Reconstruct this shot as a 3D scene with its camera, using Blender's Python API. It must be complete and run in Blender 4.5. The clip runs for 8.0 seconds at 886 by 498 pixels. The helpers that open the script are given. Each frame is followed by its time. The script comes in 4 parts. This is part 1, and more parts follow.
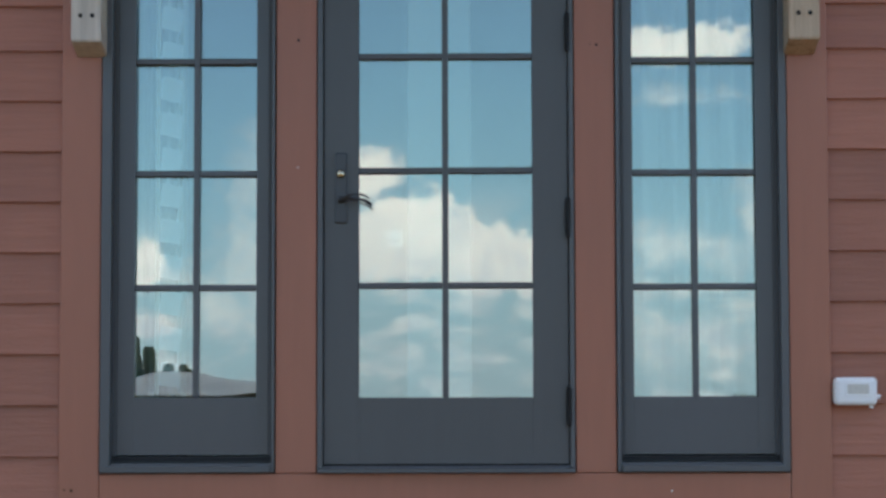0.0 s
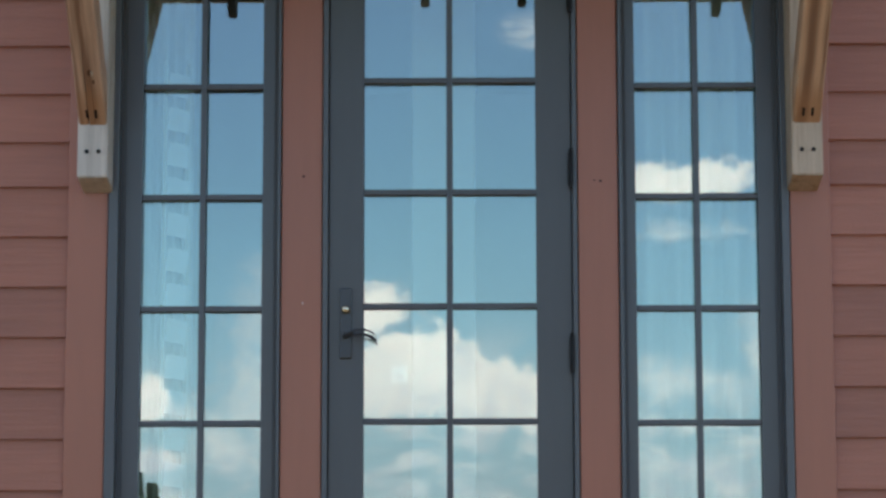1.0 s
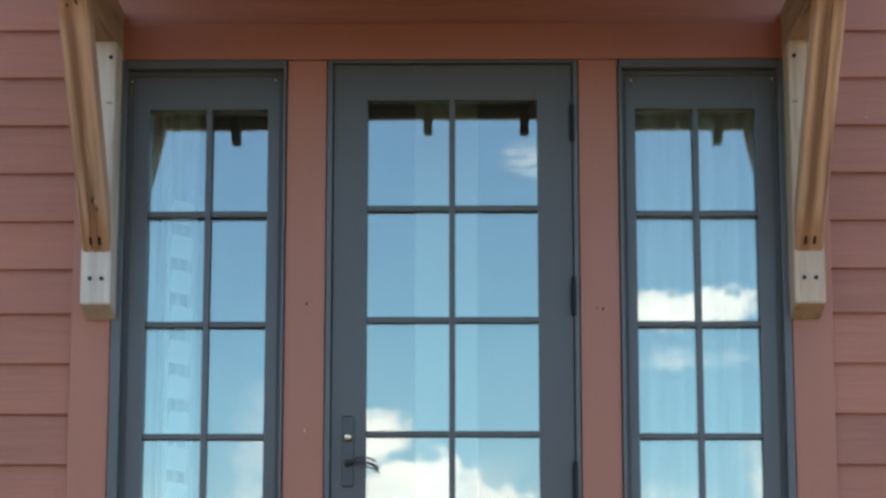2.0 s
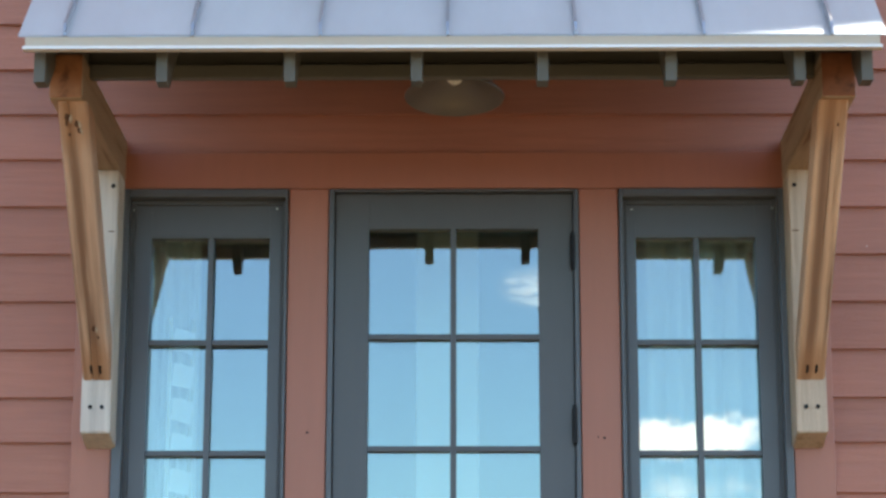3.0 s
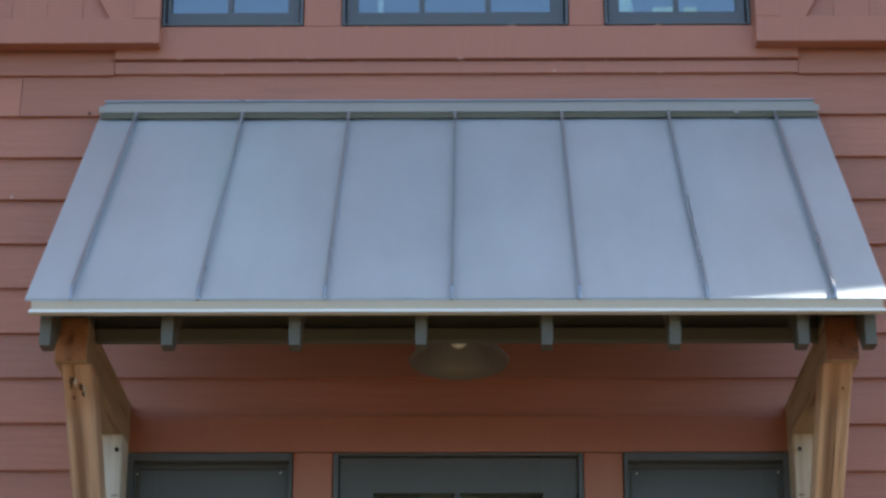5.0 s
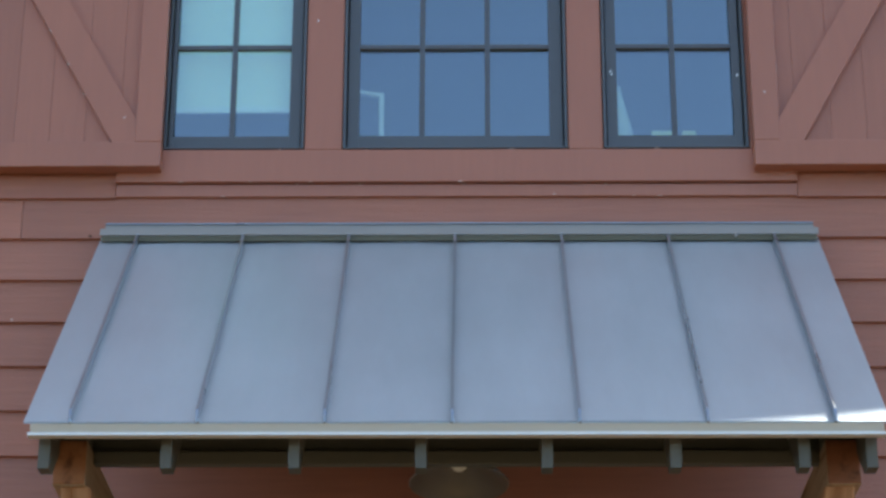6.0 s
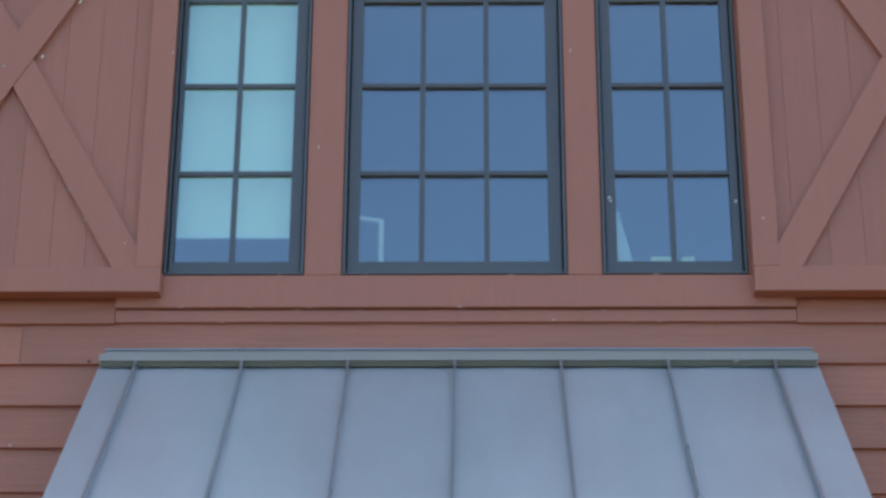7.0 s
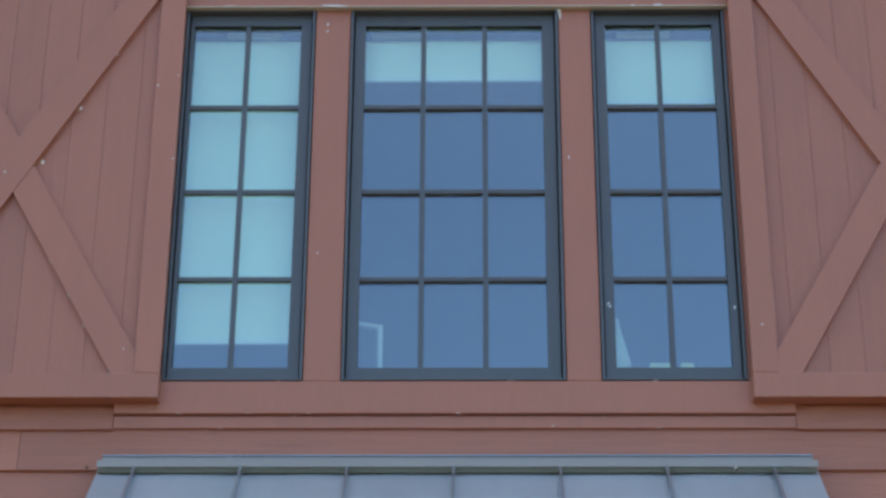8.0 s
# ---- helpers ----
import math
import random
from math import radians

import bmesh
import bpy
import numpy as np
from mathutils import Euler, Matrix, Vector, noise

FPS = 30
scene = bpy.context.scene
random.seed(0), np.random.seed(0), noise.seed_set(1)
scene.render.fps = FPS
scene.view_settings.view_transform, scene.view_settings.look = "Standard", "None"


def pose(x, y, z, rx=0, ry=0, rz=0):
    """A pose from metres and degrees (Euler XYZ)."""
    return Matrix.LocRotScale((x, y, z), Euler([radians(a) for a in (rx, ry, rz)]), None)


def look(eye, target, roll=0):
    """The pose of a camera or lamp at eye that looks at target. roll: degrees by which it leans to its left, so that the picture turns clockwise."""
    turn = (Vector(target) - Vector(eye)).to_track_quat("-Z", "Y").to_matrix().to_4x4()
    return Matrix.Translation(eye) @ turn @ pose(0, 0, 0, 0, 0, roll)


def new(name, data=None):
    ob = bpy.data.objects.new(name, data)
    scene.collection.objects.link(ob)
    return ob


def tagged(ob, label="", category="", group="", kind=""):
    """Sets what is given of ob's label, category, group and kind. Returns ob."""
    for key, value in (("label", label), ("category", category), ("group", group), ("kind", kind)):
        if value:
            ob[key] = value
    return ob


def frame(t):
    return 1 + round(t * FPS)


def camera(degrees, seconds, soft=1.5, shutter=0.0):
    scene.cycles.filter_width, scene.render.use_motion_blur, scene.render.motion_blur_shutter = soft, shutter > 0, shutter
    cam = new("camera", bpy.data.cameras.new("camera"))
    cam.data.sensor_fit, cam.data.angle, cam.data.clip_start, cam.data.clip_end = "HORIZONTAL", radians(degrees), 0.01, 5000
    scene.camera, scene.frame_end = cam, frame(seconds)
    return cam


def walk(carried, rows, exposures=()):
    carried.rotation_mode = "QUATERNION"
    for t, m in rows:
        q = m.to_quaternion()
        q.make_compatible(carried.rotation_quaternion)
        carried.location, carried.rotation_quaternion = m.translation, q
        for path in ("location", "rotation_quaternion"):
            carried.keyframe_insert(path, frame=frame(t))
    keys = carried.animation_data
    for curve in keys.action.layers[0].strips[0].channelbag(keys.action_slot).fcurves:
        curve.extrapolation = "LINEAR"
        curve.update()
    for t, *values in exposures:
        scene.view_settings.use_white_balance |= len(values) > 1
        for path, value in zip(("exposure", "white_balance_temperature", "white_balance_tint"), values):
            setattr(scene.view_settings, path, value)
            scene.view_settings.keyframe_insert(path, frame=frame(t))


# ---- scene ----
cam = camera(21.772, 8.0, soft=2.9)
EYE = 1.5
# seconds, turn to the left, tilt up, lean: the camera stands on its tripod and tilts
ROWS = [
    (0.0, 0.459, 4.310, -0.141),
    (0.5, 0.514, 6.028, -0.073),
    (1.0, 0.568, 7.682, -0.094),
    (1.5, 0.603, 9.284, -0.032),
    (3.0, 0.665, 14.052, 0.072),
    (3.5, 0.721, 15.747, 0.067),
    (4.0, 0.763, 17.438, 0.109),
    (4.5, 0.786, 19.060, 0.136),
    (6.0, 0.803, 23.652, 0.187),
    (6.5, 0.803, 25.247, 0.204),
    (7.0, 0.801, 26.777, 0.242),
    (7.5, 0.788, 28.190, 0.249),
    (8.0, 0.788, 29.412, 0.298),
]
EXPOSURES = [(0.0, 0.52, 6850, 12.5), (1.5, 0.78, 6850, 12), (3.0, 1.38, 6800, 9.5), (3.5, 1.42, 6740, 8), (4.5, 1.05, 6500, 6.5), (6.0, 0.86, 6380, 5.8), (6.5, 0.83, 6340, 5.5), (8.0, 0.93, 6320, 5.5)]
walk(cam, [(t, pose(0, 0, EYE, 90 + up, 0, left) @ pose(0, 0, 0, 0, 0, lean)) for t, left, up, lean in ROWS], EXPOSURES)

# ---- world, sun ----
# high and behind the gable, so the front lies in open shade but for one corner of the awning
SUN = Vector((2.0, 1.0, 5.0)).normalized()
SUN_UP, SUN_FROM = math.asin(SUN.z), math.atan2(SUN.x, SUN.y)


class Nodes:
    """Short hand for node trees."""

    def __init__(self, tree):
        self.tree = tree
        tree.nodes.clear()

    def add(self, kind, **values):
        node = self.tree.nodes.new(kind)
        for key, value in values.items():
            if key == "inputs":
                for slot, v in value.items():
                    if isinstance(v, bpy.types.NodeSocket):
                        self.tree.links.new(v, node.inputs[slot])
                    else:
                        node.inputs[slot].default_value = v
            else:
                setattr(node, key, value)
        return node

    def math(self, op, a, b=0.0, c=0.0, clamp=False):
        return self.add("ShaderNodeMath", operation=op, use_clamp=clamp, inputs={0: a, 1: b, 2: c}).outputs[0]

    def vec(self, op, a, b=(0, 0, 0)):
        node = self.add("ShaderNodeVectorMath", operation=op, inputs={0: a, 1: b})
        return node.outputs["Value"] if op in ("LENGTH", "DOT_PRODUCT") else node.outputs[0]

    def noise(self, vector, scale, detail=4.0, rough=0.55, distortion=0.0):
        return self.add("ShaderNodeTexNoise", inputs={"Vector": vector, "Scale": scale, "Detail": detail, "Roughness": rough, "Distortion": distortion}).outputs["Fac"]

    def ramp(self, value, *stops):
        node = self.add("ShaderNodeValToRGB", inputs={0: value})
        items = node.color_ramp.elements
        while len(items) < len(stops):
            items.new(0.5)
        for item, (place, colour) in zip(items, stops):
            item.position = place
            item.color = (*colour, 1) if isinstance(colour, tuple) else (colour, colour, colour, 1)
        return node.outputs[0]

    def mix(self, fac, a, b, blend="MIX"):
        node = self.add("ShaderNodeMix", data_type="RGBA", blend_type=blend)
        for slot, v in ((0, fac), (6, a), (7, b)):
            if isinstance(v, bpy.types.NodeSocket):
                self.tree.links.new(v, node.inputs[slot])
            else:
                node.inputs[slot].default_value = v if slot == 0 or len(v) == 4 else (*v, 1)
        return node.outputs[2]

    def smooth(self, value, low, high):
        return self.add("ShaderNodeMapRange", interpolation_type="SMOOTHSTEP", inputs={0: value, 1: low, 2: high, 3: 0.0, 4: 1.0}).outputs[0]


def build_world():
    world = bpy.data.worlds.new("sky")
    world.use_nodes = True
    scene.world = world
    n = Nodes(world.node_tree)
    way = n.add("ShaderNodeTexCoord").outputs["Generated"]
    sky = n.add("ShaderNodeTexSky", sky_type="NISHITA", sun_disc=False, sun_elevation=SUN_UP, sun_rotation=SUN_FROM, altitude=1800.0, air_density=1.0, dust_density=0.25, ozone_density=1.2)
    blue = n.vec("MULTIPLY", sky.outputs[0], (SKY, SKY, SKY))
    haze = (0.46, 0.62, 0.85, 1)
    part_ = n.add("ShaderNodeSeparateXYZ", inputs={0: way})
    x, y, z = part_.outputs
    blue = n.mix(n.smooth(z, 0.12, 0.46), n.vec("MULTIPLY", blue, (0.82, 1.04, 0.95)), n.vec("MULTIPLY", blue, (1.02, 1.0, 1.03)))
    blue = n.mix(n.math("MULTIPLY", n.math("SUBTRACT", 1.0, n.smooth(z, 0.0, 0.16)), 0.8), blue, haze)
    ahead = n.math("MAXIMUM", n.math("MULTIPLY", y, -1.0), 0.02)
    u, v = n.math("DIVIDE", x, ahead), n.math("DIVIDE", z, ahead)
    flat = n.add("ShaderNodeCombineXYZ", inputs={0: u, 1: v, 2: 0.0}).outputs[0]
    # cumulus towers over the meadow that the house looks out on: place, width, height
    def gather(clouds):
        total = None
        for cu, cv, ru, rv, full in clouds:
            d = n.vec("LENGTH", n.vec("MULTIPLY", n.vec("SUBTRACT", flat, (cu, cv, 0)), (1 / ru, 1 / rv, 0)))
            heap = n.math("SUBTRACT", full, d)
            total = heap if total is None else n.math("MAXIMUM", total, heap)
        return total

    heaps = gather(CUMULUS)
    billow = n.math("SUBTRACT", n.noise(flat, 42, 7, 0.55, 0.3), 0.5)
    fine = n.math("SUBTRACT", n.noise(flat, 150, 5, 0.6), 0.5)
    body = n.math("ADD", n.math("ADD", heaps, n.math("MULTIPLY", billow, 1.15)), n.math("MULTIPLY", fine, 0.7))
    cover = n.smooth(body, 0.0, 0.34)
    thin = n.math("ADD", gather(VEIL), n.math("ADD", n.math("MULTIPLY", billow, 2.2), n.math("MULTIPLY", fine, 1.2)))
    cover = n.math("MAXIMUM", cover, n.math("MULTIPLY", n.smooth(thin, -0.1, 1.1), 0.62))
    # low broken cloud towards the horizon
    streak = n.noise(n.vec("MULTIPLY", flat, (32, 75, 1)), 1.0, 7, 0.6, 0.5)
    low = n.math("MULTIPLY", n.math("SUBTRACT", 1.0, n.smooth(v, 0.065, 0.12)), n.smooth(streak, 0.43, 0.64))
    low = n.math("MULTIPLY", low, 0.75)
    # fair-weather cloud over the rest of the sky
    rest = n.math("MULTIPLY", n.smooth(n.noise(n.vec("MULTIPLY", way, (1, 1, 2.2)), 2.6, 6, 0.55), 0.52, 0.66), n.smooth(y, -0.75, -0.3))
    rest = n.math("MULTIPLY", n.math("MULTIPLY", rest, n.smooth(z, 0.0, 0.1)), n.math("SUBTRACT", 1.0, n.smooth(z, 0.5, 0.75)))
    # even zenith veil, unseen, added to brighten what the awning metal mirrors
    rest = n.math("MAXIMUM", rest, n.math("MULTIPLY", n.smooth(z, 0.5, 0.8), 0.22))
    # unseen cloud patch, put where the awning roof mirrors it to lighten the metal
    high = n.smooth(n.math("ADD", n.vec("DOT_PRODUCT", way, (0.272, 0.305, 0.913)), n.math("MULTIPLY", n.math("SUBTRACT", n.noise(way, 9.0, 4), 0.5), 0.05)), 0.955, 0.99)
    rest = n.math("MAXIMUM", rest, n.math("MULTIPLY", high, 0.66))
    # one torn wisp of cloud high over the meadow
    torn = n.vec("LENGTH", n.vec("MULTIPLY", n.vec("SUBTRACT", flat, (0.031, 0.2450, 0)), (1 / 0.019, 1 / 0.011, 0)))
    thread = n.noise(n.add("ShaderNodeMapping", inputs={"Vector": flat, "Rotation": (0, 0, -0.5), "Scale": (70, 330, 1)}).outputs[0], 1.0, 6, 0.65, 1.0)
    wisp = n.math("MULTIPLY", n.smooth(n.math("SUBTRACT", 1.0, torn), 0.0, 0.55), n.smooth(thread, 0.36, 0.62))
    rest = n.math("MAXIMUM", rest, n.math("MULTIPLY", wisp, 0.45))
    amount = n.math("MAXIMUM", n.math("MAXIMUM", cover, low), rest, clamp=True)
    shade = n.math("ADD", n.math("MULTIPLY", n.noise(flat, 58, 7, 0.62, 0.6), 1.0), n.math("MULTIPLY", n.smooth(v, 0.05, 0.10), 0.25))
    white = n.ramp(shade, (0.40, (0.52, 0.59, 0.65)), (0.66, (0.82, 0.83, 0.81)), (0.86, (1.0, 0.98, 0.92)))
    cloud = n.vec("MULTIPLY", white, (CLOUD, CLOUD, CLOUD))
    colour = n.mix(amount, blue, cloud)
    back = n.add("ShaderNodeBackground", inputs={0: colour, 1: 1.0})
    n.add("ShaderNodeOutputWorld", inputs={0: back.outputs[0]})


SKY, CLOUD = 0.188, 1.85
CUMULUS = [
    (-0.047, 0.1175, 0.027, 0.0155, 1.0), (-0.028, 0.0880, 0.036, 0.019, 1.0), (-0.012, 0.0930, 0.014, 0.024, 1.0), (-0.024, 0.0990, 0.020, 0.014, 1.0), (-0.002, 0.0880, 0.018, 0.020, 1.0), (0.010, 0.0810, 0.030, 0.020, 1.0),
    (0.030, 0.0770, 0.026, 0.016, 1.0), (-0.064, 0.1000, 0.024, 0.028, 1.0), (-0.139, 0.0906, 0.015, 0.017, 0.8), (0.099, 0.1900, 0.060, 0.018, 0.66),
    (-0.135, 0.0636, 0.022, 0.008, 0.8),
]
# thin, soft-edged cloud beside the towers
VEIL = [
    (-0.091, 0.1300, 0.020, 0.026, 0.9), (-0.090, 0.0980, 0.024, 0.026, 0.9), (0.105, 0.1000, 0.065, 0.018, 0.7), (0.128, 0.1080, 0.014, 0.032, 0.8),
    (-0.102, 0.0680, 0.030, 0.011, 0.9), (0.100, 0.1640, 0.060, 0.010, 0.6), (0.098, 0.0560, 0.050, 0.016, 0.9),
]
build_world()

sun = new("sun", bpy.data.lights.new("sun", "SUN"))
sun.data.energy, sun.data.angle, sun.data.color = 3.6, radians(0.6), (1.0, 0.94, 0.86)
sun.matrix_world = look(tuple(SUN * 40), (0, 0, 0))

# ---- materials ----


def material(name, colour, rough=0.6, metal=0.0, vary=0.15, grain=(8, 8, 8), bump=0.1, fine=60.0, spec=0.4, by_object=0.0, stain=None, chips=0.0, turn=0.0, heart=None, uneven=0.2):
    """A painted or raw surface with large stains, fine grain and a little relief."""
    mat = bpy.data.materials.new(name)
    mat.use_nodes = True
    n = Nodes(mat.node_tree)
    where = n.add("ShaderNodeTexCoord").outputs["Object"]
    if by_object:
        chance = n.add("ShaderNodeObjectInfo").outputs["Random"]
        where = n.vec("ADD", where, n.add("ShaderNodeCombineXYZ", inputs={0: n.math("MULTIPLY", chance, 37.0), 1: chance, 2: n.math("MULTIPLY", chance, 11.0)}).outputs[0])
    if turn:
        where = n.add("ShaderNodeMapping", inputs={"Vector": where, "Rotation": (radians(turn), 0, 0)}).outputs[0]
    grained = n.vec("MULTIPLY", where, grain)
    big, small = n.noise(where, 1.7, 3), n.noise(grained, 1.0, 6, 0.65)
    tiny = n.noise(where, fine, 3)
    level = n.math("ADD", n.math("MULTIPLY", n.math("SUBTRACT", big, 0.5), vary), n.math("MULTIPLY", n.math("SUBTRACT", small, 0.5), vary * 1.3))
    if by_object:
        level = n.math("ADD", level, n.math("MULTIPLY", n.math("SUBTRACT", chance, 0.5), by_object))
    level = n.math("ADD", level, 1.0)
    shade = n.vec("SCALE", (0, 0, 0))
    shade.node.inputs[0].default_value = colour
    n.tree.links.new(level, shade.node.inputs["Scale"])
    if stain:
        shade = n.mix(n.smooth(n.noise(grained, 0.55, 5, 0.6), 0.5, 0.72), shade, stain)
    if heart is not None:
        # dark heartwood running down the timber, warmer resin towards both ends
        flat = n.add("ShaderNodeTexCoord").outputs["Object"]
        hx, hy, hz = n.add("ShaderNodeSeparateXYZ", inputs={0: flat}).outputs
        sway = n.math("MULTIPLY", n.math("SUBTRACT", n.noise(n.vec("MULTIPLY", flat, (2, 1, 1)), 1.3, 3, 0.5), 0.5), 0.045)
        away = n.math("ABSOLUTE", n.math("SUBTRACT", n.math("ADD", hx, sway), heart))
        core = n.math("MULTIPLY", n.math("SUBTRACT", 1.0, n.smooth(away, 0.003, 0.034)), n.smooth(n.noise(n.vec("MULTIPLY", flat, (9, 0.8, 0.8)), 2.0, 4), 0.25, 0.5))
        shade = n.mix(n.math("MULTIPLY", core, 0.85), shade, (0.20, 0.098, 0.055))
        wob = n.math("MULTIPLY", n.math("SUBTRACT", small, 0.5), 0.16)
        ends_ = n.math("ADD", n.smooth(n.math("ADD", hz, wob), 3.68, 3.78), n.math("SUBTRACT", 1.0, n.smooth(n.math("ADD", hz, wob), 3.10, 3.20)), clamp=True)
        shade = n.mix(n.math("MULTIPLY", ends_, 0.6), shade, (0.40, 0.19, 0.085))
    if chips:
        spot = n.add("ShaderNodeTexVoronoi", inputs={"Vector": n.vec("MULTIPLY", where, (6.0, 6.0, 6.0)), "Scale": 1.0, "Randomness": 1.0})
        pick = n.math("GREATER_THAN", n.add("ShaderNodeSeparateColor", inputs={0: spot.outputs["Color"]}).outputs[0], 1.0 - chips)
        near = n.math("LESS_THAN", n.math("ADD", spot.outputs["Distance"], n.math("MULTIPLY", tiny, 0.05)), 0.058)
        shade = n.mix(n.math("MULTIPLY", n.math("MULTIPLY", pick, near), 0.6), shade, (0.62, 0.56, 0.50))
    height = n.math("ADD", n.math("MULTIPLY", small, 0.7), n.math("MULTIPLY", tiny, 0.3))
    relief = n.add("ShaderNodeBump", inputs={"Strength": bump, "Distance": 0.01, "Height": height})
    gloss = n.math("ADD", rough, n.math("MULTIPLY", n.math("SUBTRACT", big, 0.5), uneven))
    face = n.add("ShaderNodeBsdfPrincipled", inputs={"Base Color": shade, "Roughness": gloss, "Metallic": metal, "Specular IOR Level": spec, "Normal": relief.outputs[0]})
    n.add("ShaderNodeOutputMaterial", inputs={0: face.outputs[0]})
    return mat


def glass_material(name, mirror, tint, wave):
    """Coated insulating glass: part mirror, part clear, slightly bowed."""
    mat = bpy.data.materials.new(name)
    mat.use_nodes = True
    n = Nodes(mat.node_tree)
    where = n.add("ShaderNodeTexCoord").outputs["Object"]
    relief = n.add("ShaderNodeBump", inputs={"Strength": 1.0, "Distance": wave, "Height": n.noise(where, 2.2, 1, 0.4)})
    shine = n.add("ShaderNodeBsdfGlossy", inputs={"Color": (0.94, 0.97, 1.0, 1), "Roughness": 0.0, "Normal": relief.outputs[0]})
    clear = n.add("ShaderNodeBsdfTransparent", inputs={"Color": (*tint, 1)})
    both = n.add("ShaderNodeMixShader", inputs={0: mirror, 1: clear.outputs[0], 2: shine.outputs[0]})
    n.add("ShaderNodeOutputMaterial", inputs={0: both.outputs[0]})
    return mat


RED = (0.376, 0.139, 0.084)
M_SIDING = material("red_siding_paint", RED, 0.46, vary=0.30, grain=(2.5, 20, 45), bump=0.6, fine=180, spec=0.6, by_object=0.24, chips=0.16)
M_TRIM = material("red_trim_paint", (0.386, 0.143, 0.086), 0.42, vary=0.14, grain=(30, 30, 3), bump=0.15, fine=150, spec=0.6, by_object=0.06, chips=0.32)
M_FRAME = material("slate_cladding", (0.079, 0.084, 0.093), 0.36, vary=0.12, grain=(20, 20, 4), bump=0.04, fine=200, spec=0.65)
M_DOOR = material("slate_door_paint", (0.080, 0.083, 0.088), 0.38, vary=0.16, grain=(24, 24, 3), bump=0.06, fine=200, spec=0.55)
# near-black, for gaskets and for shade painted into open gaps
M_GAP = material("dark_gasket_and_gap_shade", (0.012, 0.013, 0.015), 0.7, vary=0.1, bump=0.05)
M_HEM = material("dull_hem", (0.125, 0.115, 0.08), 0.6, metal=0.1, vary=0.2, grain=(3, 20, 20), bump=0.05)
M_LIP = material("white_drip_lip", (0.70, 0.69, 0.66), 0.45, vary=0.1, grain=(3, 20, 20), bump=0.03)
M_GREY = material("grey_rafter_paint", (0.112, 0.107, 0.088), 0.6, vary=0.15, grain=(20, 3, 20), bump=0.1, by_object=0.08)
M_ROOF = material("galvanized_steel", (0.495, 0.55, 0.59), 0.44, metal=0.8, vary=0.20, grain=(5, 1.2, 1.2), bump=0.03, fine=25, spec=0.5, by_object=0.07, uneven=0.08)
# same steel as the pans, darkened: the seams' dark reflections put into the colour
M_SEAM = material("darkened_galvanized_steel", (0.36, 0.39, 0.43), 0.30, metal=0.75, vary=0.15, grain=(3, 3, 3), bump=0.03)
M_FLASH = material("dull_steel_flashing", (0.30, 0.275, 0.25), 0.5, metal=0.4, vary=0.15, grain=(3, 20, 20), bump=0.05)
M_CAULK = material("pinkish_caulk", (0.52, 0.36, 0.31), 0.7, vary=0.2, bump=0.1)
M_STOP = material("slate_sash_stop", (0.078, 0.083, 0.088), 0.55, vary=0.1, bump=0.03)
M_DRIP = material("cream_drip_edge", (0.54, 0.475, 0.385), 0.5, metal=0.0, vary=0.1, grain=(3, 20, 20), bump=0.04)
M_WOOD_DARK = material("weathered_fir_dark_heart", (0.58, 0.38, 0.26), 0.75, vary=0.75, grain=(46, 46, 1.3), bump=0.6, fine=90, stain=(0.25, 0.130, 0.082), turn=-46, heart=-1.338)
M_WOOD_WARM = material("weathered_fir_warm", (0.68, 0.43, 0.27), 0.75, vary=0.75, grain=(46, 46, 1.3), bump=0.6, fine=90, stain=(0.25, 0.130, 0.082), turn=-46, heart=1.205)
M_WOOD_END = material("stained_end_grain", (0.22, 0.080, 0.036), 0.7, vary=0.7, grain=(25, 25, 25), bump=0.4, fine=90, stain=(0.07, 0.024, 0.012))
M_WOOD_END_WARM = material("orange_end_grain", (0.36, 0.15, 0.065), 0.7, vary=0.5, grain=(25, 25, 25), bump=0.4, fine=90, stain=(0.15, 0.06, 0.028))
M_KNOT = material("wood_knot", (0.10, 0.048, 0.024), 0.8, vary=0.6, grain=(60, 60, 60), bump=0.4)
M_WOOD_PALE = material("bleached_fir", (0.63, 0.565, 0.49), 0.75, vary=0.55, grain=(45, 45, 2.5), bump=0.45, fine=90, stain=(0.46, 0.41, 0.35))
M_WOOD_TAN = material("weathered_tan_fir", (0.52, 0.40, 0.29), 0.75, vary=0.6, grain=(45, 45, 2.5), bump=0.5, fine=90, stain=(0.34, 0.24, 0.16))
M_WOOD_BEAM = material("fir_beam", (0.40, 0.28, 0.18), 0.7, vary=0.5, grain=(42, 2.2, 42), bump=0.45, fine=90, stain=(0.19, 0.095, 0.040))
M_BRONZE = material("dark_bronze", (0.072, 0.074, 0.080), 0.38, metal=0.6, vary=0.15, bump=0.04)
M_BRASS = material("polished_brass", (0.80, 0.72, 0.52), 0.22, metal=1.0, vary=0.05, bump=0.0)
M_SHADE = material("bronze_lamp_enamel", (0.24, 0.21, 0.185), 0.34, metal=0.55, vary=0.15, bump=0.03)
M_BULB = material("frosted_bulb", (0.85, 0.83, 0.78), 0.3, vary=0.03, bump=0.0)
M_BLACK = material("black_bolt", (0.015, 0.015, 0.016), 0.5, metal=0.5, vary=0.1, bump=0.1)
M_PLASTIC = material("white_plastic", (0.90, 0.91, 0.92), 0.4, vary=0.05, bump=0.02)
M_LENS = material("lens_panel", (0.62, 0.60, 0.55), 0.3, vary=0.3, grain=(90, 90, 90), bump=0.2)
